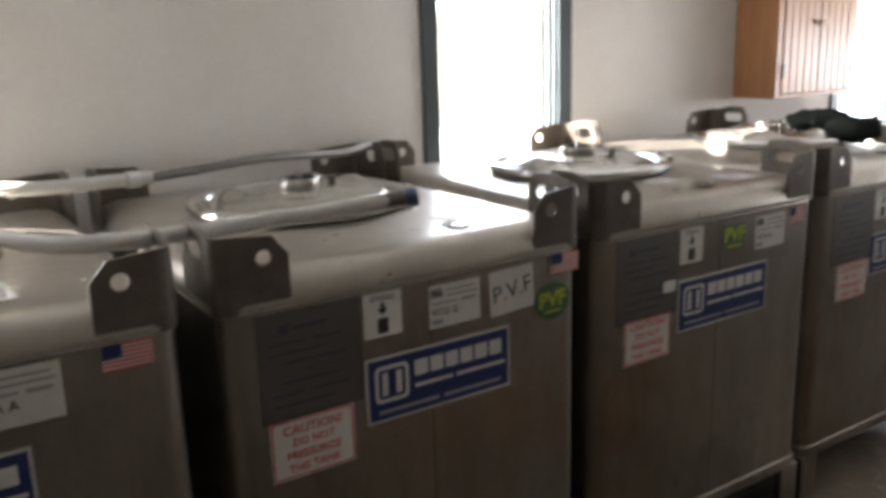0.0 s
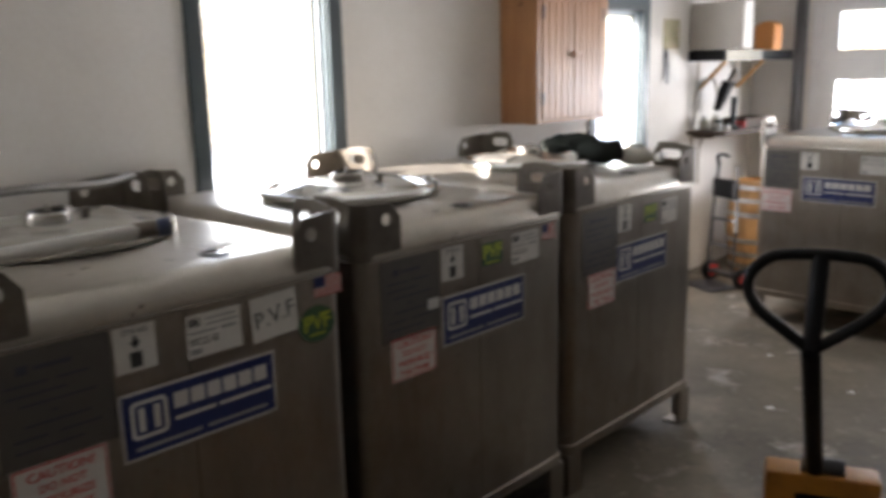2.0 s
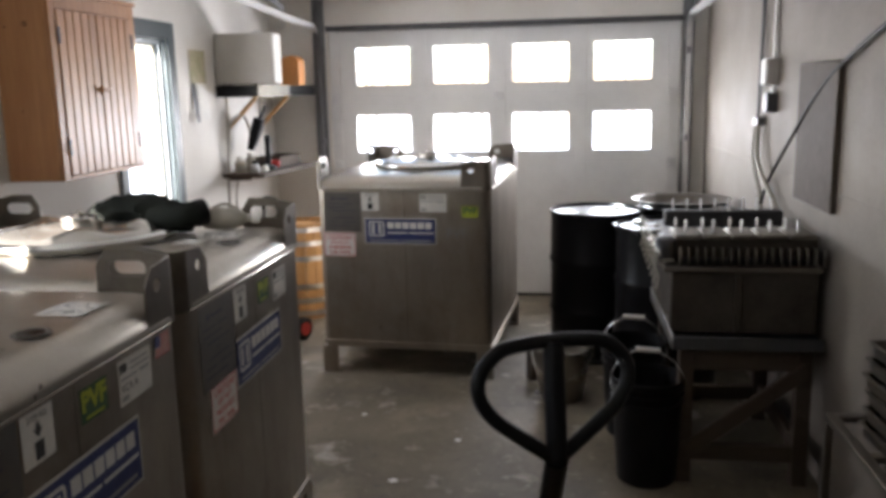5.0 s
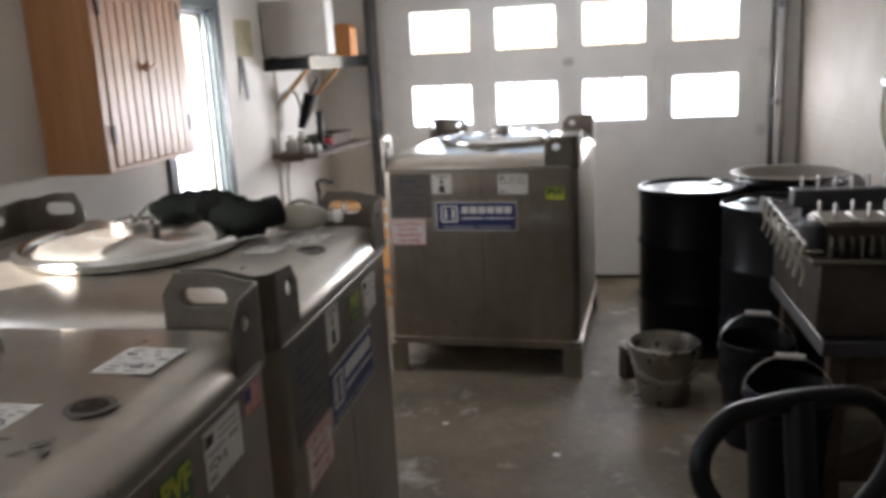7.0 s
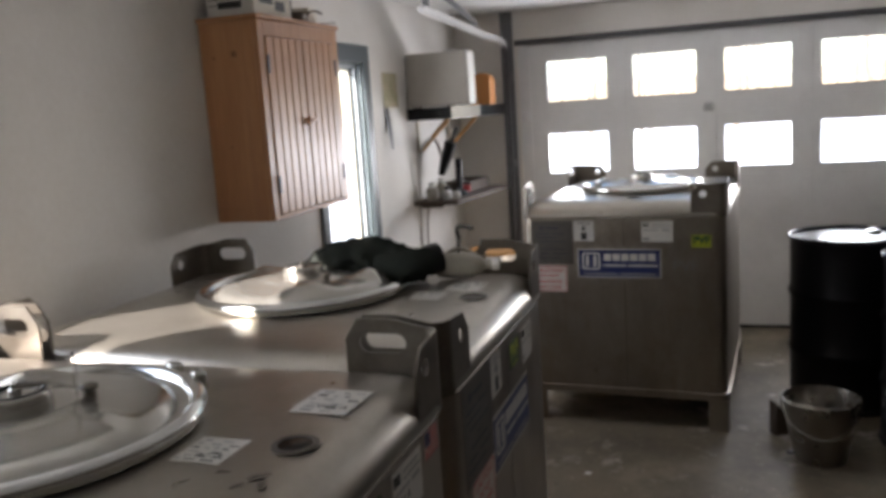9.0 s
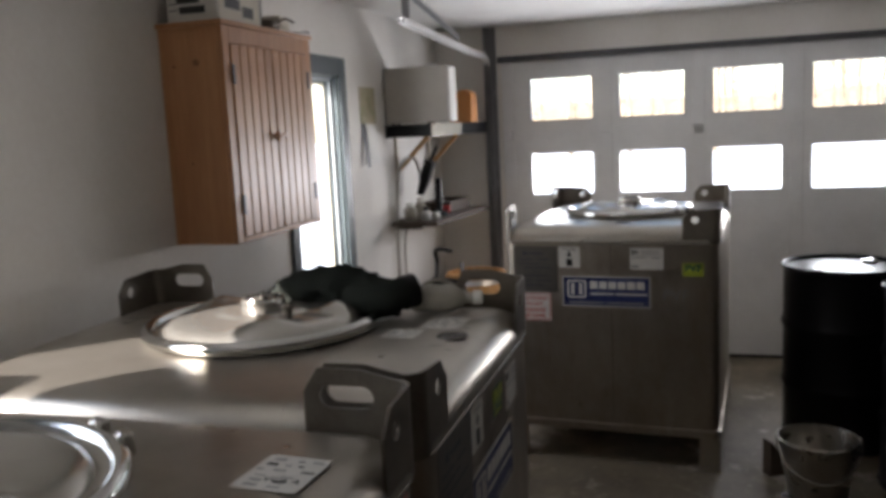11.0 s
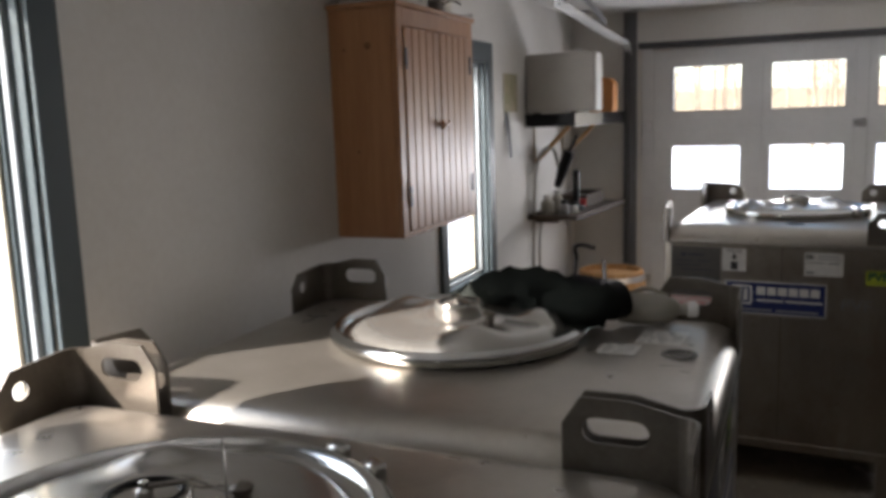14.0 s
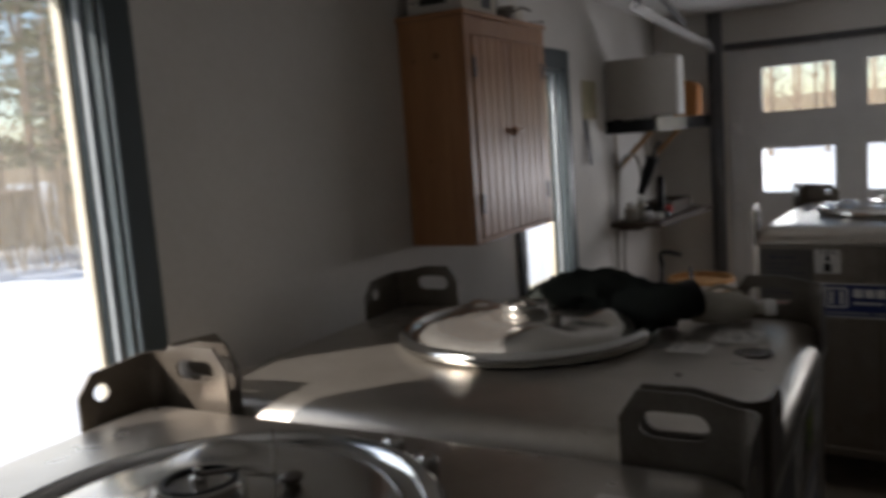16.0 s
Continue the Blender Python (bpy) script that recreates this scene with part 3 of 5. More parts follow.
# far wooded hillside
bm = bmesh.new()
N = 120
loops = [[], [], []]
for k in range(N):
    a = 2 * math.pi * k / N
    for i, (r, z) in enumerate(((70, -1.0), (85, 2.5), (110, 4.0 + 2 * noise.noise(Vector((math.cos(a) * 6, math.sin(a) * 6, 0)))))):
        loops[i].append((r * math.cos(a), r * math.sin(a), z))
rings(bm, loops, True, False, False)
solid("backdrop", bm, BRUSH, "far brown wooded hillside behind the yard", "hillside", "structure")

# ---- stainless totes ----
TD, TW = 0.62, 0.485   # half depth, half width
TOP = 1.196


def tote_bracket(bm, sx, sy, front=True):
    """One bent lifting lug round a corner: a front leg with a round hole and a side leg with a hand slot."""
    th = 0.006
    z0, z1 = 1.112, 1.292 if sx > 0 else 1.306
    r = 0.035
    # side leg: runs along x on the y face
    Ls, Lf = 0.180, 0.125 if sx > 0 else 0.160
    zc = z1 - 0.016
    outer = [(0, z0), (Ls - 0.02, z0), (Ls, z0 + 0.03), (Ls, z1 - 0.045), (Ls - 0.03, z1), (0.07, z1), (0, zc)]
    cx, cz = 0.095, z1 - 0.052
    slot = arc(cx + 0.032, cz, 0.021, -90, 90, 6) + arc(cx - 0.032, cz, 0.021, 90, 270, 6)
    X, Y = TD + 0.004, TW + 0.004
    m = Matrix(((-sx, 0, 0, sx * (X - r)), (0, 0, sy, sy * (Y - th)), (0, 1, 0, 0), (0, 0, 0, 1)))
    holed_plate(bm, outer, slot, th, m)
    outer = [(0, z0), (Lf - 0.01, z0), (Lf, z0 + 0.02), (Lf, z1 - 0.065), (Lf - 0.035, z1 - 0.024), (0, zc)]
    hole = arc(Lf - 0.055, z1 - 0.068, 0.018, 0, 360 - 30, 11)
    m = Matrix(((0, 0, sx, sx * (X - th)), (-sy, 0, 0, sy * (Y - r)), (0, 1, 0, 0), (0, 0, 0, 1)))
    if front:
        holed_plate(bm, outer, hole, th, m)
    loops = []
    for k in range(7):
        a = radians(15 * k)
        c, s = math.cos(a), math.sin(a)
        loops.append([(sx * (X - r + q * c), sy * (Y - r + q * s), z) for q, z in ((r, z0), (r, zc), (r - th, zc), (r - th, z0))])
    rings(bm, loops)


def tote_base(m, label, bent=None):
    t = thing("stainless_tote", m, label, "tote tank", "stainless totes")
    bm = bmesh.new()
    loops = []
    for z, off in ((0.185, -0.03), (0.185, 0.0), (0.40, 0.0), (0.80, 0.0), (1.108, 0.0), (1.112, -0.004)):
        loops.append([(x, y, z) for x, y in round_rect(-TD - off, TD + off, -TW - off, TW + off, 0.05)])
    rings(bm, loops)
    body = part("tank_shell", bm, STEEL, t)
    bm = bmesh.new()
    loops = []
    for z, off, r in [(1.113, 0.005, 0.055), (1.119, 0.006, 0.055)] + [(1.119 + 0.073 * math.sin(radians(a)), 0.005 - 0.073 * (1 - math.cos(radians(a))), 0.055) for a in (15, 30, 45, 60, 75, 90)] + [(TOP, -0.14, 0.06)]:
        loops.append([(x, y, z) for x, y in round_rect(-TD - off, TD + off, -TW - off, TW + off, r)])
    rings(bm, loops)
    part("top_deck", bm, DECK, t, "bright rolled-edge stainless deck")
    part("edge_weld", tubed([(x, y, 1.1125) for x, y in round_rect(-TD - 0.005, TD + 0.005, -TW - 0.005, TW + 0.005, 0.055)], 0.0022, 5, closed=True), LIDSTEEL, t)
    part("weld_seam", boxed(TD - 0.001, TD + 0.0007, 0.012, 0.015, 0.206, 1.108), BRACKET, t, smooth=False)
    bm = bmesh.new()
    rings(bm, [[(x, y, z) for x, y in round_rect(-TD - o, TD + o, -TW - o, TW + o, 0.05)] for z, o in ((0.165, 0.008), (0.20, 0.008), (0.204, 0.002))])
    part("base_rail", bm, STEEL, t)
    for sx in (-1, 1):
        for sy in (-1, 1):
            bm = bmesh.new()
            x0, x1 = sorted((sx * (TD + 0.006), sx * (TD - 0.075)))
            y0, y1 = sorted((sy * (TW + 0.006), sy * (TW - 0.085)))
            xi, yi = sx * (TD - 0.006), sy * (TW - 0.006)
            box(bm, *sorted((xi, sx * (TD + 0.006))), y0, y1, 0, 0.166, bevel=0.003)
            box(bm, x0, x1, *sorted((yi, sy * (TW + 0.006))), 0, 0.166, bevel=0.003)
            box(bm, x0, x1, y0, y1, 0, 0.008)
            part("leg", bm, STEEL, t)
            bm = bmesh.new()
            tote_bracket(bm, sx, sy, (sx, sy) != bent)
            part("lifting_lug", bm, BRACKET, t, smooth=True)
    return t


def tote_lid(t, x, y, turn=0, bolts=True, loop=False):
    """The round manway lid, clamp ring, vent cap and bail."""
    z = TOP
    lid = part("clamp_ring", lathed([(0.300, 0.0), (0.310, 0.003), (0.317, 0.009), (0.320, 0.018), (0.318, 0.027), (0.312, 0.034), (0.304, 0.037), (0.295, 0.034), (0.288, 0.027), (0.285, 0.020)], 72, (x, y, z), cap0=False, cap1=False), RING, t, "bright rolled clamp ring")

    def wave(r, a):
        k = math.exp(-((r - 0.200) / 0.040) ** 2)
        return 0.024 * k * max(0, math.cos(2.5 * a + radians(turn))) ** 3

    prof = [(0.288, 0.022), (0.272, 0.016), (0.264, 0.017), (0.258, 0.026), (0.245, 0.036), (0.23, 0.040), (0.215, 0.042), (0.20, 0.044), (0.185, 0.045), (0.17, 0.046), (0.155, 0.047), (0.14, 0.048), (0.12, 0.050), (0.112, 0.054), (0.075, 0.055), (0.04, 0.055), (0.012, 0.055)]
    part("lid_dome", lathed(prof, 96, (x, y, z), wave=wave, cap0=False), LIDSTEEL, t, "pressed dished stainless lid")
    part("vent_cap", lathed([(0.056, 0.052), (0.059, 0.056), (0.059, 0.079), (0.056, 0.083), (0.051, 0.083), (0.049, 0.079), (0.01, 0.079)], 40, (x, y, z), cap0=False), LIDSTEEL, t)
    part("cap_gasket", tubed([(x + 0.046 * math.cos(a), y + 0.046 * math.sin(a), z + 0.0815) for a in (2 * math.pi * i / 32 for i in range(32))], 0.0035, 6, closed=True), RUBBER, t, "black gasket ring")
    part("cap_bolt", lathed([(0.011, 0.079), (0.011, 0.087), (0.006, 0.090), (0.006, 0.098), (0.003, 0.100)], 12, (x, y, z)), LIDSTEEL, t)
    c, s = math.cos(radians(turn)), math.sin(radians(turn))
    bar = boxed(0.0, 0.055, -0.006, 0.006, 0.088, 0.093, bevel=0.0015)
    part("link_bar", bar, BRACKET, t).matrix_basis = Matrix.Translation((x, y, z)) @ Matrix.Rotation(radians(turn), 4, "Z")
    twist = [(0.050, 0.092), (0.066, 0.084), (0.082, 0.078), (0.098, 0.072), (0.112, 0.066)]
    for q in (-1, 1):
        part("chain_stay", tubed(smooth_path([(x + r * c - q * w * s, y + r * s + q * w * c, z + h) for (r, h), w in zip(twist, (0.004, 0.010, 0.002, 0.009, 0.003))]), 0.0018, 6), LIDSTEEL, t)
    part("stay_lug", lathed([(0.012, 0.050), (0.012, 0.062), (0.016, 0.066), (0.016, 0.072), (0.008, 0.077)], 14, (x + 0.118 * c, y + 0.118 * s, z)), BRACKET, t)
    ring = [(x + 0.098 * c + 0.046 * math.cos(a) * s, y + 0.098 * s - 0.046 * math.cos(a) * c, z + 0.098 + 0.038 * math.sin(a)) for a in (2 * math.pi * i / 28 for i in range(28))]
    if loop:
        part("wire_loop", tubed(ring, 0.0011, 5, closed=True), LIDSTEEL, t)
    if bolts:
        for a in (55, 72):
            bx, by = x + 0.322 * math.cos(radians(a)), y + 0.322 * math.sin(radians(a))
            part("ring_clip", boxed(-0.02, 0.02, -0.012, 0.012, 0.0, 0.042, bevel=0.005, m=pose(bx, by, z, 0, 0, a + 90)), LIDSTEEL, t)
    return lid


def deck_port(t, x, y):
    part("port_collar", lathed([(0.040, 0.0), (0.039, 0.002), (0.030, 0.0025), (0.029, 0.001)], 32, (x, y, TOP), cap0=False, cap1=False), PLATE, t)
    part("port_plug", lathed([(0.0292, 0.0012), (0.020, 0.0012), (0.016, 0.0022), (0.004, 0.0022)], 24, (x, y, TOP), cap0=False), DARKHOLE, t, "dark recessed plug")


FX = TD


def grime(t, spots):
    """Thin dark smears of dried residue on a deck."""
    for k, (x, y, a, b, turn) in enumerate(spots):
        bm = bmesh.new()
        ring = []
        for i in range(28):
            w = 2 * math.pi * i / 28
            r = 0.65 + 0.75 * noise.noise(Vector((math.cos(w) * 1.9, math.sin(w) * 1.9, 3.7 * k + x)))
            ring.append(bm.verts.new((a * r * math.cos(w), b * r * math.sin(w), 0)))
        bm.faces.new(ring)
        part("grime_mark", bm, GRIME, t, smooth=False).matrix_basis = pose(x, y, TOP + 0.0006, 0, 0, turn)


def decal(t, name, y0, y1, z0, z1, mat, label="", turn=0, x=FX + 0.0012):
    ob = part(name, boxed(-(y1 - y0) / 2, (y1 - y0) / 2, -(z1 - z0) / 2, (z1 - z0) / 2, -0.001, 0.0), mat, t, label, smooth=False)
    ob.matrix_basis = upright(x, (y0 + y1) / 2, (z0 + z1) / 2, turn)
    return ob


def bars(parent, mat, rows, name="print_line"):
    """Flat printed bars on a decal: x0, x1, y0, y1 in its plane."""
    for a, b, c, d in rows:
        part(name, boxed(a, b, c, d, 0.0003, 0.0008), mat, parent, smooth=False)


def brand_decal(t, y0, z0=0.786, w=0.412, h=0.160):
    d = decal(t, "maker_decal", y0, y0 + w, z0, z0 + h, WHITE, "navy maker's decal with white lettering bars")
    part("field", boxed(-w / 2 + 0.006, w / 2 - 0.006, -h / 2 + 0.006, h / 2 - 0.006, 0.0003, 0.0008), NAVY, d, smooth=False)
    # emblem: a white rounded frame with a two-bar sign in it
    ex, ey, s = -w / 2 + 0.068, 0.012, 0.045
    bm = bmesh.new()
    holed_plate(bm, [(ex + a, ey + b) for a, b in round_rect(-s, s, -s, s, 0.014)], [(ex + a, ey + b) for a, b in round_rect(-s + 0.009, s - 0.009, -s + 0.009, s - 0.009, 0.009)], 0.0005, Matrix.Translation((0, 0, 0.001)))
    part("emblem", bm, WHITE, d, smooth=False)
    for b in ((ex - 0.026, ex - 0.011, ey - 0.028, ey + 0.028), (ex + 0.011, ex + 0.026, ey - 0.028, ey + 0.028)):
        part("emblem_bar", boxed(*b, 0.001, 0.0015), WHITE, d, smooth=False)
    x = -w / 2 + 0.13
    lw = (w - 0.15) / 6
    for k in range(6):
        bm = bmesh.new()
        a, b = x + k * lw, x + k * lw + lw * 0.84
        box(bm, a, b, 0.014, 0.052, 0.001, 0.0015)
        part("lettering_shape", bm, WHITE, d, smooth=False)
    for a, b, c, e in ((x, x + 0.108, -0.018, -0.004), (x + 0.118, w / 2 - 0.016, -0.018, -0.004)):
        part("print_line", boxed(a, b, c + 0.003, e - 0.002, 0.001, 0.0014), WHITE, d, smooth=False)
    for a, b in ((-w / 2 + 0.03, -0.01), (0.005, w / 2 - 0.03)):
        part("print_line", boxed(a, b, -0.060, -0.051, 0.001, 0.0014), GREYINK, d, smooth=False)
    return d


def caution_decal(t, y0, z0=0.716, w=0.203, h=0.142):
    d = decal(t, "caution_decal", y0, y0 + w, z0, z0 + h, WHITE, "white caution sticker with red lettering")
    bm = bmesh.new()
    holed_plate(bm, [(-w / 2 + 0.003, -h / 2 + 0.003), (w / 2 - 0.003, -h / 2 + 0.003), (w / 2 - 0.003, h / 2 - 0.003), (-w / 2 + 0.003, h / 2 - 0.003)], [(-w / 2 + 0.007, -h / 2 + 0.007), (w / 2 - 0.007, -h / 2 + 0.007), (w / 2 - 0.007, h / 2 - 0.007), (-w / 2 + 0.007, h / 2 - 0.007)], 0.0004, Matrix.Translation((0, 0, 0.0003)))
    part("border", bm, RED, d, smooth=False)
    for k, (s, sz) in enumerate((("CAUTION!", 0.030), ("DO NOT", 0.025), ("PRESSURIZE", 0.025), ("THIS TANK", 0.025))):
        writing(s, sz, RED, d, Matrix.Translation((0, 0.043 - 0.030 * k, 0.0006)), bold=0.0006)
    return d


def weight_decal(t, y0, z0=0.995, w=0.098, h=0.104):
    d = decal(t, "weight_decal", y0, y0 + w, z0, z0 + h, WHITE, "white stacking-load sticker with black arrow and block")
    writing("2735 KG", 0.017, INK, d, Matrix.Translation((0, 0.039, 0.0006)), bold=0.0003)
    bm = bmesh.new()
    bm.faces.new([bm.verts.new(p) for p in ((-0.014, 0.016, 0.0006), (0, -0.002, 0.0006), (0.014, 0.016, 0.0006), (0.005, 0.016, 0.0006), (0.005, 0.028, 0.0006), (-0.005, 0.028, 0.0006), (-0.005, 0.016, 0.0006))])
    part("arrow", bm, INK, d, smooth=False)
    bars(d, INK, [(-0.014, 0.014, -0.044, -0.008)], "block")
    return d


def bar_decal(t, y0, text, z0=0.984, w=0.147, h=0.104, m=None):
    d = decal(t, "content_label", y0, y0 + w, z0, z0 + h, WHITE, "white printed content label with barcode")
    if m is not None:
        d.matrix_basis = m
    bars(d, INK, [(-w * 0.46 + 0.004 * k, -w * 0.46 + 0.004 * k + (0.0025 if k % 3 else 0.0015), h * 0.22, h * 0.42) for k in range(8)], "barcode_bar")
    bars(d, GREYINK, [(-w * 0.15, w * 0.40, h * 0.33, h * 0.38), (-w * 0.15, w * 0.44, h * 0.20, h * 0.25), (-w * 0.45, w * 0.05, h * 0.05, h * 0.10), (w * 0.12, w * 0.40, h * 0.03, h * 0.11), (-w * 0.45, -w * 0.25, -h * 0.42, -h * 0.30)])
    if text:
        writing(text, h * 0.24, INK, d, Matrix.Translation((-w * 0.20, -h * 0.14, 0.0006)), bold=0.0004)
    return d


def oval_decal(t, y, z, ry=0.060, rz=0.050, ring=True):
    bm = bmesh.new()
    lathe(bm, [(1, -0.001), (1, 0.0)], 40)
    for v in bm.verts:
        v.co.x, v.co.y = v.co.x * ry, v.co.y * rz
    d = part("oval_decal", bm, GREEN if ring else LIME, t, "green oval sticker with lime letters" if ring else "lime sticker with dark letters", smooth=False)
    d.matrix_basis = upright(FX + 0.0012, y, z, 2)
    writing("PVF", rz * 1.15, LIME if ring else GREEN, d, Matrix.Translation((0, 0.003, 0.0004)), bold=0.002)
    if ring:
        bars(d, LIME, [(-ry * 0.45, ry * 0.45, -rz * 0.62, -rz * 0.5)])
    return d


def lime_decal(t, y0, z0, w=0.102, h=0.075, cut=True):
    d = decal(t, "lime_decal", y0, y0 + w, z0, z0 + h, GREEN if cut else LIME, "dark green sticker with lime letters" if cut else "lime sticker with dark letters")
    writing("PVF", h * (0.80 if cut else 0.72), LIME if cut else GREEN, d, Matrix.Translation((0, 0.006, 0.0006)), bold=0.0028)
    if cut:
        bars(d, LIME, [(-w * 0.34, w * 0.34, -h * 0.43, -h * 0.34)])
    return d


def flag_decal(t, y0, z0=1.053, w=0.094, h=0.053):
    d = decal(t, "flag_decal", y0, y0 + w, z0, z0 + h, WHITE, "small striped flag sticker in red, white and navy")
    bars(d, RED, [(-w / 2, w / 2, h / 2 - (2 * k + 1) * h / 13, h / 2 - 2 * k * h / 13) for k in range(7)], "stripe")
    part("canton", boxed(-w / 2, -w * 0.1, -h * 0.04, h / 2, 0.0009, 0.0012), NAVY, d, smooth=False)
    return d


def plate_decal(t, y0, z0=0.856, w=0.245, h=0.246):
    d = decal(t, "data_plate", y0, y0 + w, z0, z0 + h, PLATE, "dark etched metal data plate")
    bars(d, PLATEINK, [(-w * 0.30, -w * 0.20, h * 0.30, h * 0.38), (-w * 0.16, w * 0.16, h * 0.32, h * 0.36)])
    bars(d, PLATEINK, [(-w * a, w * b, h * c, h * (c + 0.022)) for a, b, c in ((0.40, -0.05, 0.20), (-0.02, 0.30, 0.20), (0.40, 0.10, 0.11), (0.30, 0.34, 0.02), (0.05, 0.0, -0.07), (0.28, 0.28, -0.16), (0.38, -0.1, -0.27), (0.0, 0.36, -0.27), (0.38, 0.2, -0.37))])
    return d


def deck_label(t, x, y, w, h, turn, text=""):
    d = part("deck_label", boxed(-w / 2, w / 2, -h / 2, h / 2, 0, 0.0008), WHITE, t, "white paper label on the deck", smooth=False)
    d.matrix_basis = pose(x, y, TOP + 0.0005, 0, 0, turn)
    rr = random.Random(int(x * 1000 + y * 777))
    rows = []
    for k in (0, 0.9, 1.8, 2.8, 3.7, 4.5):
        a = -w * 0.45 + rr.random() * w * 0.1
        while a < w * 0.30:
            b = a + w * rr.uniform(0.08, 0.25)
            rows.append((a, min(b, w * 0.45), h * (0.34 - 0.17 * k), h * (0.34 - 0.17 * k) + h * rr.uniform(0.03, 0.08)))
            a = b + w * rr.uniform(0.05, 0.25)
    for a, b, c, e in rows:
        part("print_line", boxed(a, b, c, e, 0.0009, 0.0012), GREYINK if rr.random() < 0.6 else INK, d, smooth=False)
    if text:
        writing(text, w * 0.19, INK, d, Matrix.Translation((w * 0.12, -h * 0.22, 0.0014)), bold=0.0005)
    return d


CX = 1.37 - TD
ROW = dict(a=-7.285, b=-6.235, c=-5.20, d=-4.195)
tote_a = tote_base(pose(CX, ROW["a"], 0), "dull stainless steel tote tank standing against the wall")
tote_lid(tote_a, 0.020, -0.08, 200)
plate_decal(tote_a, -0.46)
brand_decal(tote_a, -0.217)
bar_decal(tote_a, 0.10, "VCA A", 0.99, 0.163, 0.11)
flag_decal(tote_a, 0.335)
rim = oval_decal(tote_a, 0.0, 1.035)
bm = bmesh.new()
holed_plate(bm, [(0.061 * math.cos(a), 0.051 * math.sin(a)) for a in (2 * math.pi * i / 40 for i in range(40))], [(0.055 * math.cos(a), 0.045 * math.sin(a)) for a in (2 * math.pi * i / 40 for i in range(40))], 0.0004, Matrix.Translation((0, 0, 0.0003)))
part("rim", bm, RED, rim, smooth=False)
weight_decal(tote_a, -0.20)
deck_label(tote_a, 0.440, 0.145, 0.15, 0.15, 4)
deck_port(tote_a, 0.480, 0.0)

tote_b = tote_base(pose(CX, ROW["b"], 0), "dull stainless steel tote tank under a clear hose")
tote_lid(tote_b, -0.024, -0.016, 100)
plate_decal(tote_b, -0.415)
weight_decal(tote_b, -0.162)
bar_decal(tote_b, 0.012, "VCG G")
inked = decal(tote_b, "paper_label", 0.189, 0.327, 0.98, 1.093, WHITE, "white label with hand-inked capitals", 3)
writing("P.V.F", 0.062, INK, inked, Matrix.Translation((0, 0, 0.0006)) @ Matrix.Rotation(radians(6), 4, "Z"))
oval_decal(tote_b, 0.390, 0.982)
flag_decal(tote_b, 0.385)
caution_decal(tote_b, -0.402)
brand_decal(tote_b, -0.165)
deck_label(tote_b, 0.420, 0.235, 0.12, 0.08, 85)
deck_port(tote_b, 0.500, 0.175)
grime(tote_b, ((0.49, 0.06, 0.02, 0.006, 20), (0.44, -0.16, 0.012, 0.008, 50)))

tote_c = tote_base(pose(CX, ROW["c"], 0), "dull stainless steel tote tank with deck labels")
tote_lid(tote_c, 0.000, 0.008, 40, loop=True)
plate_decal(tote_c, -0.415)
weight_decal(tote_c, -0.160, 0.995)
lime_decal(tote_c, 0.030, 1.008)
bar_decal(tote_c, 0.182, "VCA A", 0.987)
flag_decal(tote_c, 0.352, 1.045, 0.075)
caution_decal(tote_c, -0.381, 0.730, 0.188, 0.136)
brand_decal(tote_c, -0.163)
decal(tote_c, "small_tag", -0.227, -0.177, 0.923, 0.956, WHITE, "tiny white tag", x=FX + 0.0034)
deck_label(tote_c, 0.486, 0.249, 0.113, 0.123, -3, "VCA A")
deck_label(tote_c, 0.385, 0.010, 0.092, 0.095, -2, "4-1-19")
deck_port(tote_c, 0.513, 0.055)
grime(tote_c, ((0.515, -0.065, 0.022, 0.012, 30), (0.535, -0.09, 0.012, 0.022, 10), (0.50, -0.10, 0.010, 0.016, -40), (0.45, -0.06, 0.018, 0.006, 15), (0.41, -0.10, 0.012, 0.006, 50), (0.36, -0.21, 0.02, 0.008, 70), (0.55, 0.17, 0.010, 0.004, 0), (0.46, -0.21, 0.014, 0.01, 20)))

tote_d = tote_base(pose(CX, ROW["d"], 0), "stainless steel tote tank under a dark jacket and jug")
tote_lid(tote_d, -0.025, 0.126, -30)
plate_decal(tote_d, -0.405)
weight_decal(tote_d, -0.155, 0.99)
lime_decal(tote_d, 0.042, 1.0)
bar_decal(tote_d, 0.185, "", 0.975, 0.13)
caution_decal(tote_d, -0.362, 0.722, 0.188, 0.136)
brand_decal(tote_d, -0.168, 0.787, 0.405, 0.152)
deck_label(tote_d, 0.380, 0.094, 0.088, 0.083, -2)
deck_label(tote_d, 0.460, 0.218, 0.103, 0.118, -3)
deck_port(tote_d, 0.514, 0.087)
grime(tote_d, ((0.505, -0.005, 0.03, 0.004, 12), (0.54, -0.04, 0.02, 0.004, -8), (0.53, 0.17, 0.012, 0.006, 30)))

tote_e = tote_base(Matrix.Translation((1.430, -1.985, 0)) @ Matrix.Rotation(radians(-94.1), 4, "Z") @ Matrix.Diagonal((1, 1.06, 1, 1)) @ Matrix.Translation((-TD, 0, 0)), "stainless steel tote tank standing before the garage door", (1, -1))
tote_lid(tote_e, 0.04, 0.02, 20)
plate_decal(tote_e, -0.445, 0.866, 0.21, 0.23)
weight_decal(tote_e, -0.228, 0.99)
bar_decal(tote_e, 0.10, "", 0.985)
lime_decal(tote_e, 0.33, 0.955, 0.09, 0.065, cut=False)
caution_decal(tote_e, -0.455, 0.716, 0.185)
brand_decal(tote_e, -0.215, 0.796, 0.405, 0.152)
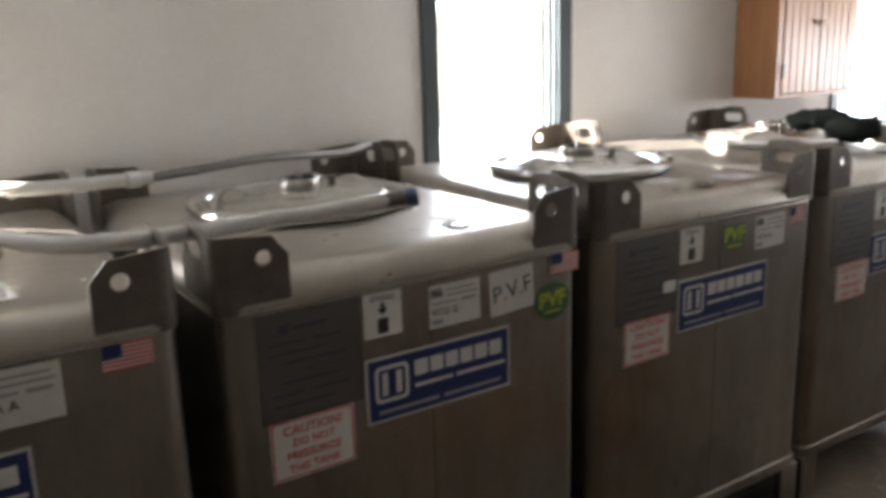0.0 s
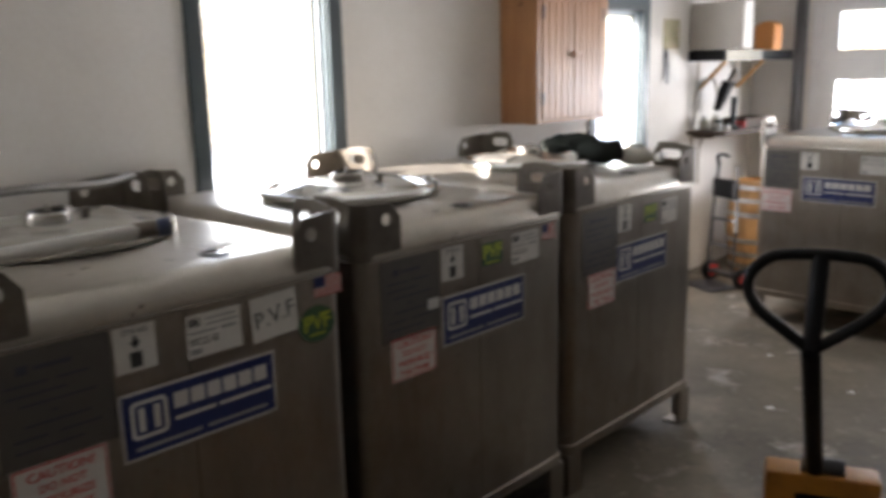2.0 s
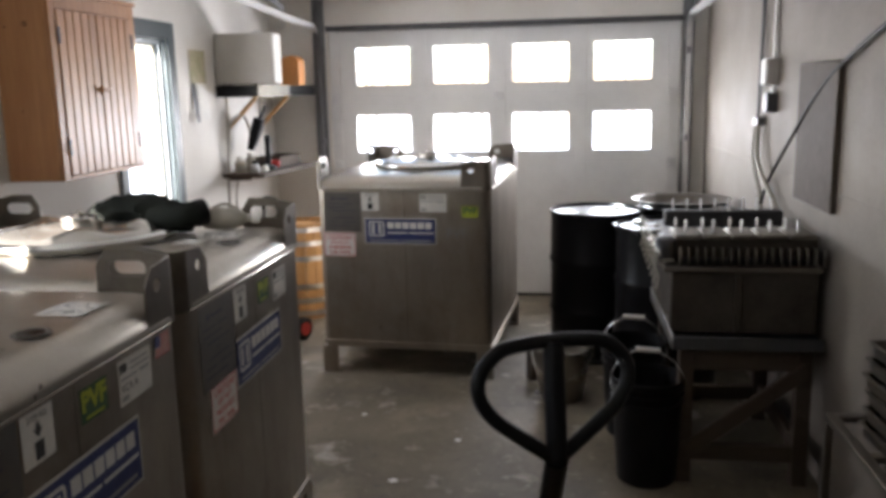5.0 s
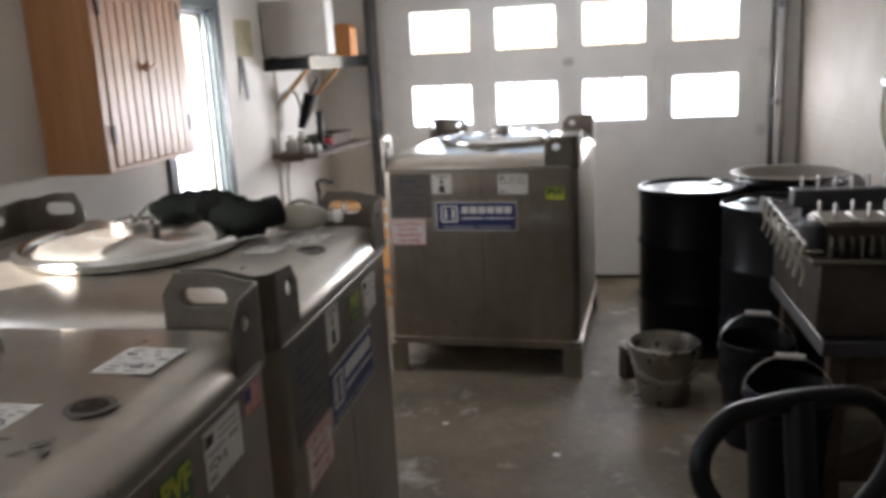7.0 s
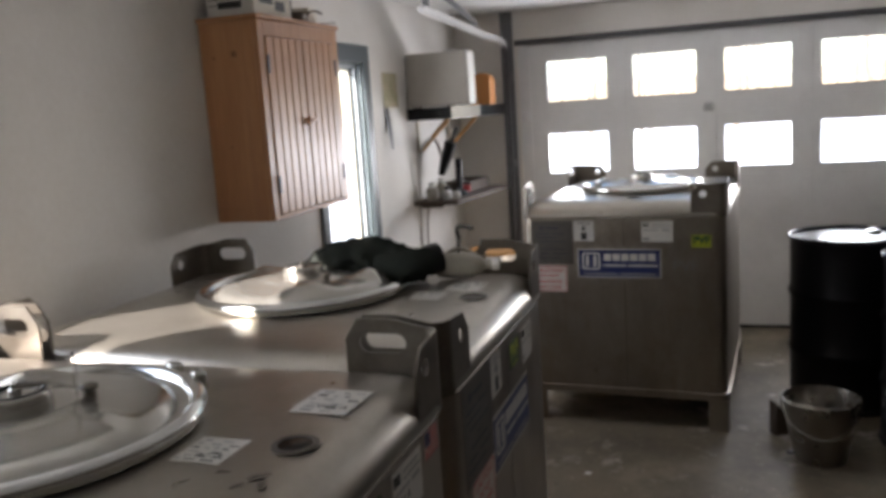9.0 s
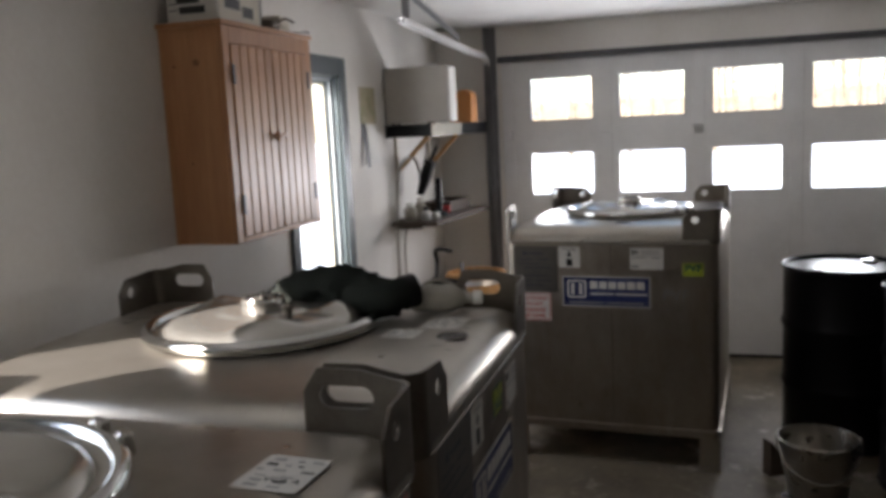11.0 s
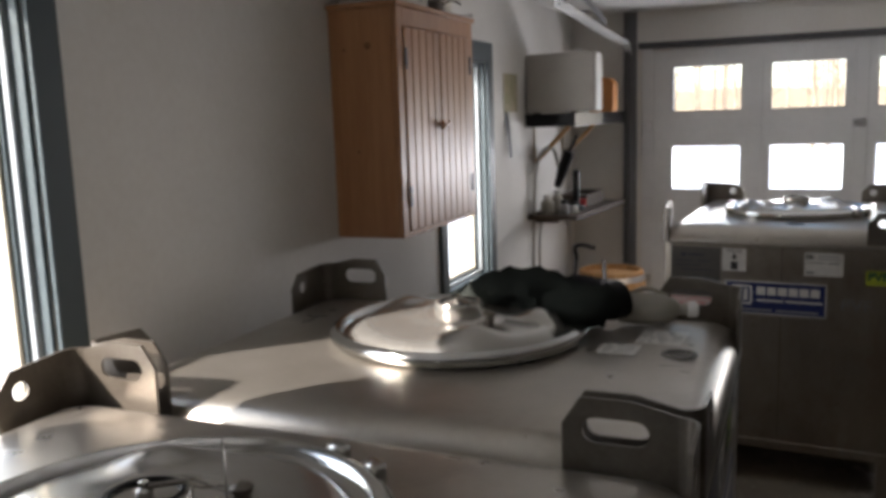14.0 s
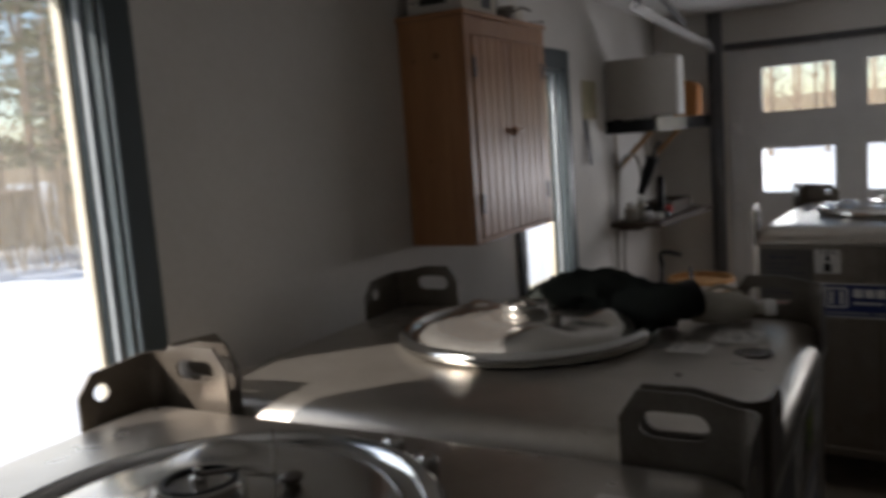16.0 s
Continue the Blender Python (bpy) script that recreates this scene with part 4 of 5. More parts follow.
writing("PVF", 0.075, GREYINK, tote_e, upright(FX + 0.001, 0.30, 0.86), "pen_mark")
deck_port(tote_e, 0.48, 0.05)


# ---- wall cabinet and what lies on it ----
def wall_cabinet():
    y0, y1, z0, z1, dp = -3.395, -2.695, 1.323, 2.10, 0.263
    c = thing("wall_cabinet", Matrix.Identity(4), "pine wall cabinet with grooved plank doors, both shut", "cabinet")
    for nm, b in (("side_board", (y0, y0 + 0.02, z0, z1)), ("side_board", (y1 - 0.02, y1, z0, z1)), ("bottom_board", (y0 + 0.02, y1 - 0.02, z0 + 0.01, z0 + 0.03)), ("inner_board", (y0 + 0.02, y1 - 0.02, z1 - 0.03, z1 - 0.01))):
        part(nm, boxed(0.002, dp - 0.022, *b, bevel=0.002), PINE, c)
    part("back_board", boxed(0.002, 0.010, y0 + 0.02, y1 - 0.02, z0 + 0.03, z1 - 0.03), PINE, c)
    part("top_board", boxed(0.0, dp + 0.006, y0 - 0.012, y1 + 0.012, z1, z1 + 0.018, bevel=0.003), PINE, c)
    for b in ((y0, y0 + 0.045, z0, z1), (y1 - 0.045, y1, z0, z1), (y0 + 0.045, y1 - 0.045, z1 - 0.062, z1), (y0 + 0.045, y1 - 0.045, z0, z0 + 0.018)):
        part("face_frame", boxed(dp - 0.022, dp - 0.002, b[0], b[1], b[2], b[3], bevel=0.002), PINE, c)
    mid = (y0 + y1) / 2
    for a, b, hinge in ((y0 + 0.045, mid - 0.002, y0 + 0.05), (mid + 0.002, y1 - 0.045, y1 - 0.05)):
        door = part("door", boxed(dp - 0.018, dp - 0.008, a + 0.002, b - 0.002, z0 + 0.021, z1 - 0.065), PINEDARK, c, "grooved plank door")
        n = 5
        w = (b - a) / n
        for k in range(n):
            part("plank", boxed(dp - 0.008, dp + 0.004, a + k * w + 0.0025, a + (k + 1) * w - 0.0025, z0 + 0.020, z1 - 0.064, bevel=0.003), PINE, door)
        for z in (z0 + 0.14, z1 - 0.17):
            part("hinge", boxed(dp + 0.003, dp + 0.008, hinge - 0.008, hinge + 0.008, z - 0.035, z + 0.035, bevel=0.002), DARKMETAL, door, "dark butt hinge")
    part("knob", lathed([(0.006, 0.0), (0.005, 0.010), (0.010, 0.016), (0.011, 0.022), (0.007, 0.028)], 16), PINE, c, "turned wooden knob").matrix_basis = pose(dp + 0.004, mid - 0.03, 1.71, 0, 90, 0)
    part("turn_button", boxed(-0.008, 0.008, -0.038, 0.045, -0.007, 0.007, bevel=0.004), PINE, c).matrix_basis = pose(dp + 0.018, mid, 1.70, 14, 0, 0)
    for x, z, r in ((0.15, 1.975, 0.013), (0.06, 1.965, 0.006), (0.10, 1.62, 0.005)):
        part("knot", lathed([(r, 0), (r, 0.0006), (r * 0.5, 0.001)], 12), KNOT, c).matrix_basis = pose(x, y0 - 0.0004, z, 90, 0, 0)
    return c


wall_cabinet()
ct = 2.1185
cb = thing("carton", pose(0.125, -3.20, ct, 0, 0, 4), "white printed cardboard carton lying on the cabinet", "box")
part("box_body", boxed(-0.10, 0.10, -0.17, 0.17, 0, 0.21, bevel=0.004), PAPER, cb)
part("side_panel", boxed(0.1005, 0.1015, -0.165, 0.165, 0.004, 0.206), CARD, cb, smooth=False)
for b in ((-0.05, 0.05, 0.03, 0.055), (-0.06, 0.03, 0.065, 0.09), (0.03, 0.07, 0.12, 0.17)):
    part("print_line", boxed(b[0], b[1], -0.1712, -0.1702, b[2], b[3]), INK, cb, smooth=False)
for k in range(5):
    part("print_line", boxed(-0.09, -0.055, -0.1712, -0.1702, 0.04 + 0.022 * k, 0.047 + 0.022 * k), GREYINK, cb, smooth=False)
for b in ((0.02, 0.11, 0.03, 0.07), (-0.12, 0.0, 0.05, 0.09), (-0.12, 0.02, 0.12, 0.15)):
    part("print_line", boxed(0.1018, 0.1024, b[0], b[1], b[2], b[3]), INK, cb, smooth=False)
fl = thing("folder", pose(0.10, -2.99, ct, 0, 0, 0), "upright pale paper folder beside the carton", "folder")
part("cover", boxed(-0.09, 0.10, -0.005, 0.0, 0, 0.20, bevel=0.001), PAPER, fl)
part("cover", boxed(-0.09, 0.10, 0.004, 0.009, 0, 0.19, bevel=0.001), DARKMETAL, fl, "dark back cover")
jar = thing("glass_dish", pose(0.17, -2.91, ct), "small dull metal dish on the cabinet", "dish")
part("bowl", lathed([(0.03, 0.0), (0.055, 0.02), (0.06, 0.045), (0.056, 0.045), (0.05, 0.02), (0.02, 0.008)], 24), ALUMINIUM, jar)
part("handle", tubed(smooth_path([(0.058, 0, 0.035), (0.09, 0.01, 0.05), (0.12, 0.03, 0.035)]), 0.004, 6), ALUMINIUM, jar)
pb = thing("parcel", pose(0.12, -2.80, ct, 0, 0, 8), "small flat cardboard parcel on the cabinet", "box")
part("box_body", boxed(-0.08, 0.08, -0.06, 0.06, 0, 0.075, bevel=0.004), CARD, pb)
rag = thing("paper_scrap", pose(0.235, -2.725, ct, 0, 0, 20), "scrap of white paper lying at the cabinet's edge", "paper")
bm = bmesh.new()
bmesh.ops.create_grid(bm, x_segments=8, y_segments=8, size=0.04)
for v in bm.verts:
    v.co.z = 0.006 + 0.01 * noise.noise(v.co * 30) + 0.004
part("sheet", bm, PAPER, rag)

# ---- shelves in the corner ----
us = thing("wall_shelf", Matrix.Identity(4), "thick black wall shelf on angle brackets", "shelf", "wall shelves")
bm = bmesh.new()
plan = [(0.002, -1.14), (0.296, -1.14), (0.390, -0.12), (0.002, -0.12)]
rings(bm, [[(x, y, z) for x, y in plan] for z in (1.652, 1.728)])
part("board", bm, BLACKPAINT, us, smooth=False)
bm = bmesh.new()
rings(bm, [[(x, y, z) for x, y in ((0.2965, -1.142), (0.3025, -1.142), (0.350, -0.63), (0.344, -0.63))] for z in (1.650, 1.730)])
part("edge_strip", bm, ALUMINIUM, us, "pale worn metal edge strip", smooth=False)
for y in (-0.98, -0.3):
    part("bracket", boxed(0.002, 0.012, y - 0.015, y + 0.015, 1.44, 1.651), CARD, us)
    brace = boxed(-0.150, 0.150, -0.018, 0.018, -0.012, 0.012, bevel=0.002)
    part("brace", brace, OAK, us, "bare wooden brace").matrix_basis = pose(0.118, y, 1.543, 0, -45, 0)
bx = thing("white_case", pose(0.222, -1.00, 1.7285), "plain off-white sheet-metal case on the black shelf", "case")
# shell in the shaded tone, front panel in the lit pale one
part("shell", boxed(-0.205, 0.198, -0.16, 0.0, 0.008, 0.342, bevel=0.005), CASESHADE, bx)
part("front_panel", boxed(0.199, 0.206, -0.155, -0.005, 0.012, 0.336, bevel=0.003), PAPER, bx)
part("seam", boxed(-0.19, 0.19, -0.1635, -0.1605, 0.014, 0.018), GREYINK, bx)
for x in (-0.17, 0.06):
    for y in (-0.125, -0.03):
        part("foot", lathed([(0.012, 0), (0.012, 0.009)], 12, (x, y, 0)), RUBBER, bx)
part("handle", tubed(smooth_path([(0.05, -0.10, 0.342), (0.065, -0.10, 0.356), (0.10, -0.09, 0.356), (0.115, -0.09, 0.342)]), 0.005, 6), GALV, bx)
wb = thing("wooden_keg", pose(0.318, -0.45, 1.7285, 0, 0, 0), "small orange-brown rounded wooden box on the shelf", "box")
bm = bmesh.new()
rings(bm, [[(x, y, z) for x, z in [(-0.075, 0.0), (0.075, 0.0), (0.078, 0.17)] + arc(0, 0.17, 0.078, 15, 165, 8, ) + [(-0.078, 0.17)]] for y in (-0.08, 0.08)])
for v in bm.verts:
    if v.co.z > 0.17:
        v.co.z = 0.17 + 0.65 * (v.co.z - 0.17)
part("body", bm, ORANGE, wb)
part("strap", tubed(smooth_path([(-0.076, -0.082, 0.19), (-0.03, -0.084, 0.205), (0.02, -0.083, 0.225)]), 0.004, 6), PAPER, wb)

ls = thing("wall_shelf", Matrix.Identity(4), "low weathered wooden wall shelf with clutter", "shelf", "wall shelves")
bm = bmesh.new()
rings(bm, [[(x, y, z) for x, y in ((0.002, -1.13), (0.30, -1.13), (0.40, -0.14), (0.002, -0.14))] for z in (1.098, 1.125)])
part("board", bm, OLDWOOD, ls, smooth=False)
for y in (-1.0, -0.3):
    part("cleat", boxed(0.002, 0.16, y - 0.012, y + 0.012, 1.068, 1.0975, bevel=0.003), OLDWOOD, ls)
z = 1.1255
th = thing("black_flask", pose(0.22, -0.80, z), "tall slim black flask on the wooden shelf", "flask")
part("body", lathed([(0.055, 0), (0.058, 0.01), (0.05, 0.03), (0.022, 0.035), (0.022, 0.24), (0.018, 0.25)], 24), BLACKPLASTIC, th)
rt = thing("red_tin", pose(0.20, -0.62, z, 0, 0, 12), "small red tin on the wooden shelf", "tin")
part("body", boxed(-0.04, 0.04, -0.05, 0.05, 0, 0.055, bevel=0.008), REDPAINT, rt)
wt = thing("wooden_tray", pose(0.16, -0.42, z, 0, 0, -4), "shallow brown wooden tray with papers on the shelf", "tray")
part("base", boxed(-0.10, 0.10, -0.20, 0.20, 0, 0.012), OLDWOOD, wt)
for b in ((-0.10, -0.09, -0.20, 0.20), (0.09, 0.10, -0.20, 0.20), (-0.09, 0.09, -0.20, -0.19), (-0.09, 0.09, 0.19, 0.20)):
    part("side", boxed(*b, 0.012, 0.075), OLDWOOD, wt)
part("papers", boxed(-0.08, 0.08, -0.17, 0.12, 0.013, 0.05), PAPER, wt)
for k, (x, y, r, h2, mt, lb) in enumerate(((0.10, -1.04, 0.04, 0.10, MILKY, "cloudy plastic jar on the wooden shelf"), (0.20, -1.02, 0.03, 0.07, GALV, "small metal can on the wooden shelf"), (0.13, -0.92, 0.035, 0.12, MILKY, "milky plastic bottle on the wooden shelf"), (0.24, -0.94, 0.026, 0.05, PAPER, "small white jar on the wooden shelf"))):
    j = thing("jar", pose(x, y, z), lb, "jar", "shelf jars")
    part("body", lathed([(r * 0.9, 0), (r, 0.008), (r, h2 * 0.72), (r * 0.6, h2 * 0.86), (r * 0.6, h2)], 20), mt, j)
    part("lid", lathed([(r * 0.66, h2 * 0.88), (r * 0.66, h2 + 0.012), (r * 0.5, h2 + 0.015)], 20), BLACKPLASTIC if k % 2 else PAPER, j)
pan = thing("black_dustpan", pose(0.16, -0.86, 1.40, 0, 20, 10), "dark scoop hanging under the black shelf", "scoop")
bm = bmesh.new()
rings(bm, [[(x, y, z2) for x, y in round_rect(-0.030 - s * 0.5, 0.030 + s * 0.5, -0.075 - s, 0.075 + s, 0.02)] for z2, s in ((-0.13, -0.020), (-0.02, 0.002), (0.10, 0.010))])
part("bowl", bm, BLACKPLASTIC, pan)
part("grip", tubed([(0, 0, 0.1), (0.01, 0, 0.205)], 0.012, 8), BLACKPLASTIC, pan)
hz = thing("wall_hose", Matrix.Identity(4), "pale looped hose hanging on the corner wall", "hose")
part("hose_loop", tubed(smooth_path([(0.02, -1.09, 0.75), (0.03, -1.10, 1.10), (0.05, -1.09, 1.42), (0.09, -1.02, 1.52), (0.12, -0.94, 1.50), (0.14, -0.90, 1.36)]), 0.010, 8), MILKY, hz)
part("hose_tail", tubed(smooth_path([(0.02, -0.95, 0.70), (0.03, -0.98, 0.95), (0.02, -0.88, 1.09)]), 0.008, 8), MILKY, hz)

po = thing("wall_calendar", Matrix.Identity(4), "small picture calendar with white sheets pinned on the wall", "calendar")
part("picture", boxed(0.001, 0.004, -1.54, -1.30, 1.745, 1.955), PRINT, po, "faded picture sheet", smooth=False)
bm = bmesh.new()
rings(bm, [[(0.001 + 0.018 * k / 4 + d, y, 1.745 - 0.235 * k / 4) for y, d in ((-1.46, 0.001), (-1.30, 0.001), (-1.30, 0.003), (-1.46, 0.003))] for k in range(5)])
part("sheet", bm, PAPER, po, "white date sheet", smooth=False)
bm = bmesh.new()
rings(bm, [[(0.001 + 0.03 * k / 4 + d, y, 1.745 - 0.25 * k / 4) for y, d in ((-1.535, 0.001), (-1.475 - 0.03 * k / 4, 0.001), (-1.475 - 0.03 * k / 4, 0.003), (-1.535, 0.003))] for k in range(5)])
part("ribbon", bm, DARKMETAL, po, "dark hanging strip", smooth=False)

# ---- on the totes ----
jk = thing("dark_jacket", Matrix.Identity(4), "crumpled dark green knit jacket lying on a tote", "jacket")
bm = bmesh.new()
axis = [(0.64, -3.92, 1.230, 0.03, 0.024), (0.70, -3.89, 1.252, 0.075, 0.046), (0.78, -3.87, 1.263, 0.10, 0.062), (0.86, -3.86, 1.263, 0.11, 0.062), (0.94, -3.87, 1.256, 0.10, 0.056), (1.0, -3.90, 1.250, 0.08, 0.050), (1.06, -3.93, 1.242, 0.05, 0.042)]
fine = []
for a, b in zip(axis, axis[1:]):
    fine += [tuple(p + (q - p) * k / 4 for p, q in zip(a, b)) for k in range(4)]
fine.append(axis[-1])
loops = []
for x, y, zc, ry, rz in fine:
    loop = []
    for k in range(28):
        a = 2 * math.pi * k / 28
        q = Vector((x, y + ry * math.cos(a), zc + rz * math.sin(a)))
        f = 1 + 0.32 * noise.noise(Vector((q.x * 13, q.y * 17, q.z * 22))) + 0.22 * noise.noise(Vector((q.x * 34, q.y * 34, q.z * 34)))
        loop.append((q.x, y + ry * math.cos(a) * f, max(1.2005, zc + rz * math.sin(a) * f)))
    loops.append(loop)
rings(bm, loops)
part("body", bm, CLOTH, jk)
bm = bmesh.new()
tube(bm, smooth_path([(0.92, -3.93, 1.245), (0.99, -3.96, 1.252), (1.05, -3.945, 1.262), (1.08, -3.905, 1.262)]), 0.046, 14, r1=0.044)
part("sleeve", bm, CLOTH, jk)
part("cuff", tubed([(1.07, -3.915, 1.262), (1.095, -3.89, 1.266)], 0.048, 14), RUBBER, jk)
part("zip_pull", boxed(-0.008, 0.008, -0.003, 0.003, -0.012, 0.012, bevel=0.002, m=pose(0.70, -3.968, 1.255, 20, 0, 0)), LIDSTEEL, jk)

jg = thing("plastic_jug", pose(1.155, -3.865, TOP + 0.001, 0, 0, 12) @ Matrix.Diagonal((1.25, 1.25, 1.25, 1)), "squat milky plastic jug lying on the tote", "jug")
part("body", lathed([(0.016, -0.062), (0.027, -0.056), (0.032, -0.02), (0.031, 0.025), (0.022, 0.05), (0.012, 0.062), (0.012, 0.078)], 24), MILKY, jg).matrix_basis = pose(0, 0, 0.0325, 0, 90, 0)
part("cap", lathed([(0.016, 0.078), (0.016, 0.096), (0.01, 0.099)], 16), PAPER, jg).matrix_basis = pose(0, 0, 0.0325, 0, 90, 0)
part("handle", tubed(smooth_path([(-0.035, 0.01, 0.060), (0.0, 0.015, 0.072), (0.04, 0.01, 0.056)]), 0.005, 8), MILKY, jg)

hs = thing("clear_hose", Matrix.Identity(4), "long clear plastic hose looped across two totes", "hose")
route = [(1.27, -6.255, 1.285), (1.22, -6.405, 1.272), (1.19, -6.575, 1.262), (1.22, -6.815, 1.268), (1.13, -6.995, 1.268), (0.8, -7.155, 1.285), (0.52, -7.225, 1.3), (0.46, -7.095, 1.315), (0.6, -6.935, 1.31), (0.62, -6.635, 1.31), (0.52, -6.255, 1.318), (0.4, -5.955, 1.295), (0.3, -5.785, 1.3)]
part("hose_wall", tubed(smooth_path(route[:10], 8), 0.019, 12), HOSE, hs)
part("wand", tubed(smooth_path(route[9:], 8), 0.014, 12), WAND, hs, "grey rigid wand")
part("coupling", tubed([(1.262, -6.273, 1.283), (1.282, -6.225, 1.288)], 0.020, 12), ALUMINIUM, hs, "dull metal coupling")
part("end_cap", tubed([(1.283, -6.223, 1.288), (1.294, -6.198, 1.290)], 0.022, 14), BLUE, hs, "dark blue end cap")
part("clamp", tubed([(0.625, -6.705, 1.31), (0.622, -6.67, 1.31)], 0.023, 12), GALV, hs)

# ---- hand truck and barrel by the corner ----
ht = thing("hand_truck", pose(0.40, -1.30, 0, 0, 0, -25), "black folding hand truck with red wheels, standing upright", "hand truck")
for x in (-0.13, 0.13):
    part("upright_tube", tubed([(x, 0, 0.10), (x, 0.02, 0.55), (x * 0.75, 0.03, 0.90)], 0.011, 8), DARKMETAL, ht)
    w = part("wheel", lathed([(0.02, -0.024), (0.066, -0.024), (0.078, -0.014), (0.078, 0.014), (0.066, 0.024), (0.02, 0.024)], 28), RUBBER, ht)
    w.matrix_basis = pose(x * 1.35, 0.06, 0.079, 0, 90, 0)
    part("hub", lathed([(0.048, -0.026), (0.05, 0.0), (0.048, 0.026)], 20), REDPAINT, w, "red wheel hub")
part("handle", tubed(smooth_path([(-0.0975, 0.03, 0.89), (-0.09, 0.01, 0.96), (0, -0.03, 0.985), (0.09, -0.05, 0.98)]), 0.013, 8), RUBBER, ht)
part("cross_plate", boxed(-0.13, 0.13, 0.0, 0.03, 0.66, 0.80, bevel=0.01), BLACKPLASTIC, ht)
for z2 in (0.30, 0.50):
    part("cross_tube", tubed([(-0.13, 0.01, z2), (0.13, 0.01, z2)], 0.009, 8), DARKMETAL, ht)
part("toe_plate", boxed(-0.16, 0.16, -0.22, 0.03, 0.004, 0.012, bevel=0.003), DARKMETAL, ht)
part("axle", tubed([(-0.19, 0.06, 0.079), (0.19, 0.06, 0.079)], 0.007, 8), GALV, ht)
part("axle_stay", boxed(-0.13, 0.13, 0.0, 0.065, 0.07, 0.10), DARKMETAL, ht)

bl = thing("oak_barrel", pose(0.40, -0.62, 0), "small oak barrel with bright steel hoops on the floor", "barrel")
H = 0.72


def belly(z):
    return 0.205 + 0.045 * math.sin(math.pi * z / H)


for k in range(20):
    bm = bmesh.new()
    a0, a1 = 2 * math.pi * (k + 0.03) / 20, 2 * math.pi * (k + 0.97) / 20
    loops = []
    for i in range(9):
        zz = H * i / 8
        r = belly(zz)
        loops.append([(q * math.cos(a), q * math.sin(a), zz) for q, a in ((r, a0), (r, a1), (r - 0.022, a1), (r - 0.022, a0))])
    rings(bm, loops)
    part("stave", bm, OAK, bl)
for zz in (0.03, 0.13, 0.24, 0.45, 0.56, 0.66):
    part("hoop", lathed([(belly(zz) + 0.001, zz), (belly(zz) + 0.004, zz), (belly(zz + 0.035) + 0.004, zz + 0.035), (belly(zz + 0.035) + 0.001, zz + 0.035)], 40, cap0=False, cap1=False), GALV, bl, "bright steel hoop")
part("head", lathed([(0.19, 0.67), (0.19, 0.69), (0.01, 0.69)], 32), OAK, bl)


# ---- drums, pails, bucket ----
def drum(x, y, turn, label):
    d = thing("oil_drum", pose(x, y, 0, 0, 0, turn) @ Matrix.Diagonal((1, 1, 0.965, 1)), label, "drum", "black drums")
    prof = [(0.275, 0.0), (0.288, 0.006), (0.288, 0.02), (0.280, 0.03)]
    for zz in (0.32, 0.64):
        prof += [(0.280, zz - 0.03), (0.288, zz - 0.012), (0.290, zz), (0.288, zz + 0.012), (0.280, zz + 0.03)]
    prof += [(0.280, 0.91), (0.28, 0.94)]
    part("shell", lathed(prof, 56, cap1=False), BLACKPAINT, d)
    part("chime", lathed([(0.280, 0.938), (0.290, 0.942), (0.291, 0.953), (0.284, 0.959), (0.276, 0.955), (0.274, 0.940)], 56, cap0=False, cap1=False), BLACKPAINT, d)
    part("head", lathed([(0.276, 0.938), (0.26, 0.940), (0.02, 0.944)], 56, cap0=False), BLACKPAINT, d)
    part("bung", lathed([(0.038, 0.942), (0.038, 0.956), (0.028, 0.960)], 20, (0.17, 0.05, 0)), GALV, d)
    part("small_bung", lathed([(0.02, 0.942), (0.02, 0.952)], 16, (-0.17, -0.08, 0)), GALV, d)
    return d


drum(2.555, -1.44, 20, "glossy black steel drum standing by the garage door")
drum(2.92, -2.02, 130, "glossy black steel drum between bench and garage door")
drum(3.11, -1.30, 70, "glossy black steel drum with a metal dish on it")
dish = thing("round_dish", pose(3.05, -1.62, 0.9005, 0, 0, 0), "large shallow dull metal dish resting on drum", "dish")
dish.matrix_world = pose(3.08, -1.34, 0.9262)
part("pan", lathed([(0.02, 0.0), (0.20, 0.002), (0.245, 0.03), (0.29, 0.048), (0.30, 0.046), (0.25, 0.022), (0.2, 0.006)], 48, cap1=False), ALUMINIUM, dish)


def tall_pail(x, y, turn, lean, label):
    p = thing("black_pail", pose(x, y, 0, 0, 0, turn), label, "pail", "black pails")
    part("shell", lathed([(0.118, 0.0), (0.124, 0.006), (0.150, 0.44), (0.156, 0.445), (0.156, 0.462), (0.150, 0.465), (0.146, 0.45), (0.118, 0.02), (0.01, 0.012)], 40), BLACKPLASTIC, p)
    for zz in (0.36, 0.40, 0.425):
        part("rib", lathed([(0.144 + 0.06 * (zz - 0.36), zz), (0.156, zz + 0.003), (0.156, zz + 0.009), (0.145 + 0.06 * (zz - 0.36), zz + 0.012)], 40, cap0=False, cap1=False), BLACKPLASTIC, p)
    pts = [(0.158 * math.cos(a), lean * math.sin(a), 0.41 + 0.17 * math.sin(a)) for a in (math.pi * i / 16 for i in range(17))]
    part("bail", tubed(pts, 0.0028, 6), GALV, p, "thin wire bail")
    part("grip", tubed([(-0.05, lean, 0.58), (0.05, lean, 0.58)], 0.011, 10), PAPER, p, "white plastic grip")
    return p


tall_pail(2.708, -3.20, -12, -0.02, "tall black plastic pail with wire handle up")
tall_pail(2.69, -2.70, -12, -0.01, "tall black plastic pail behind another, handle up")

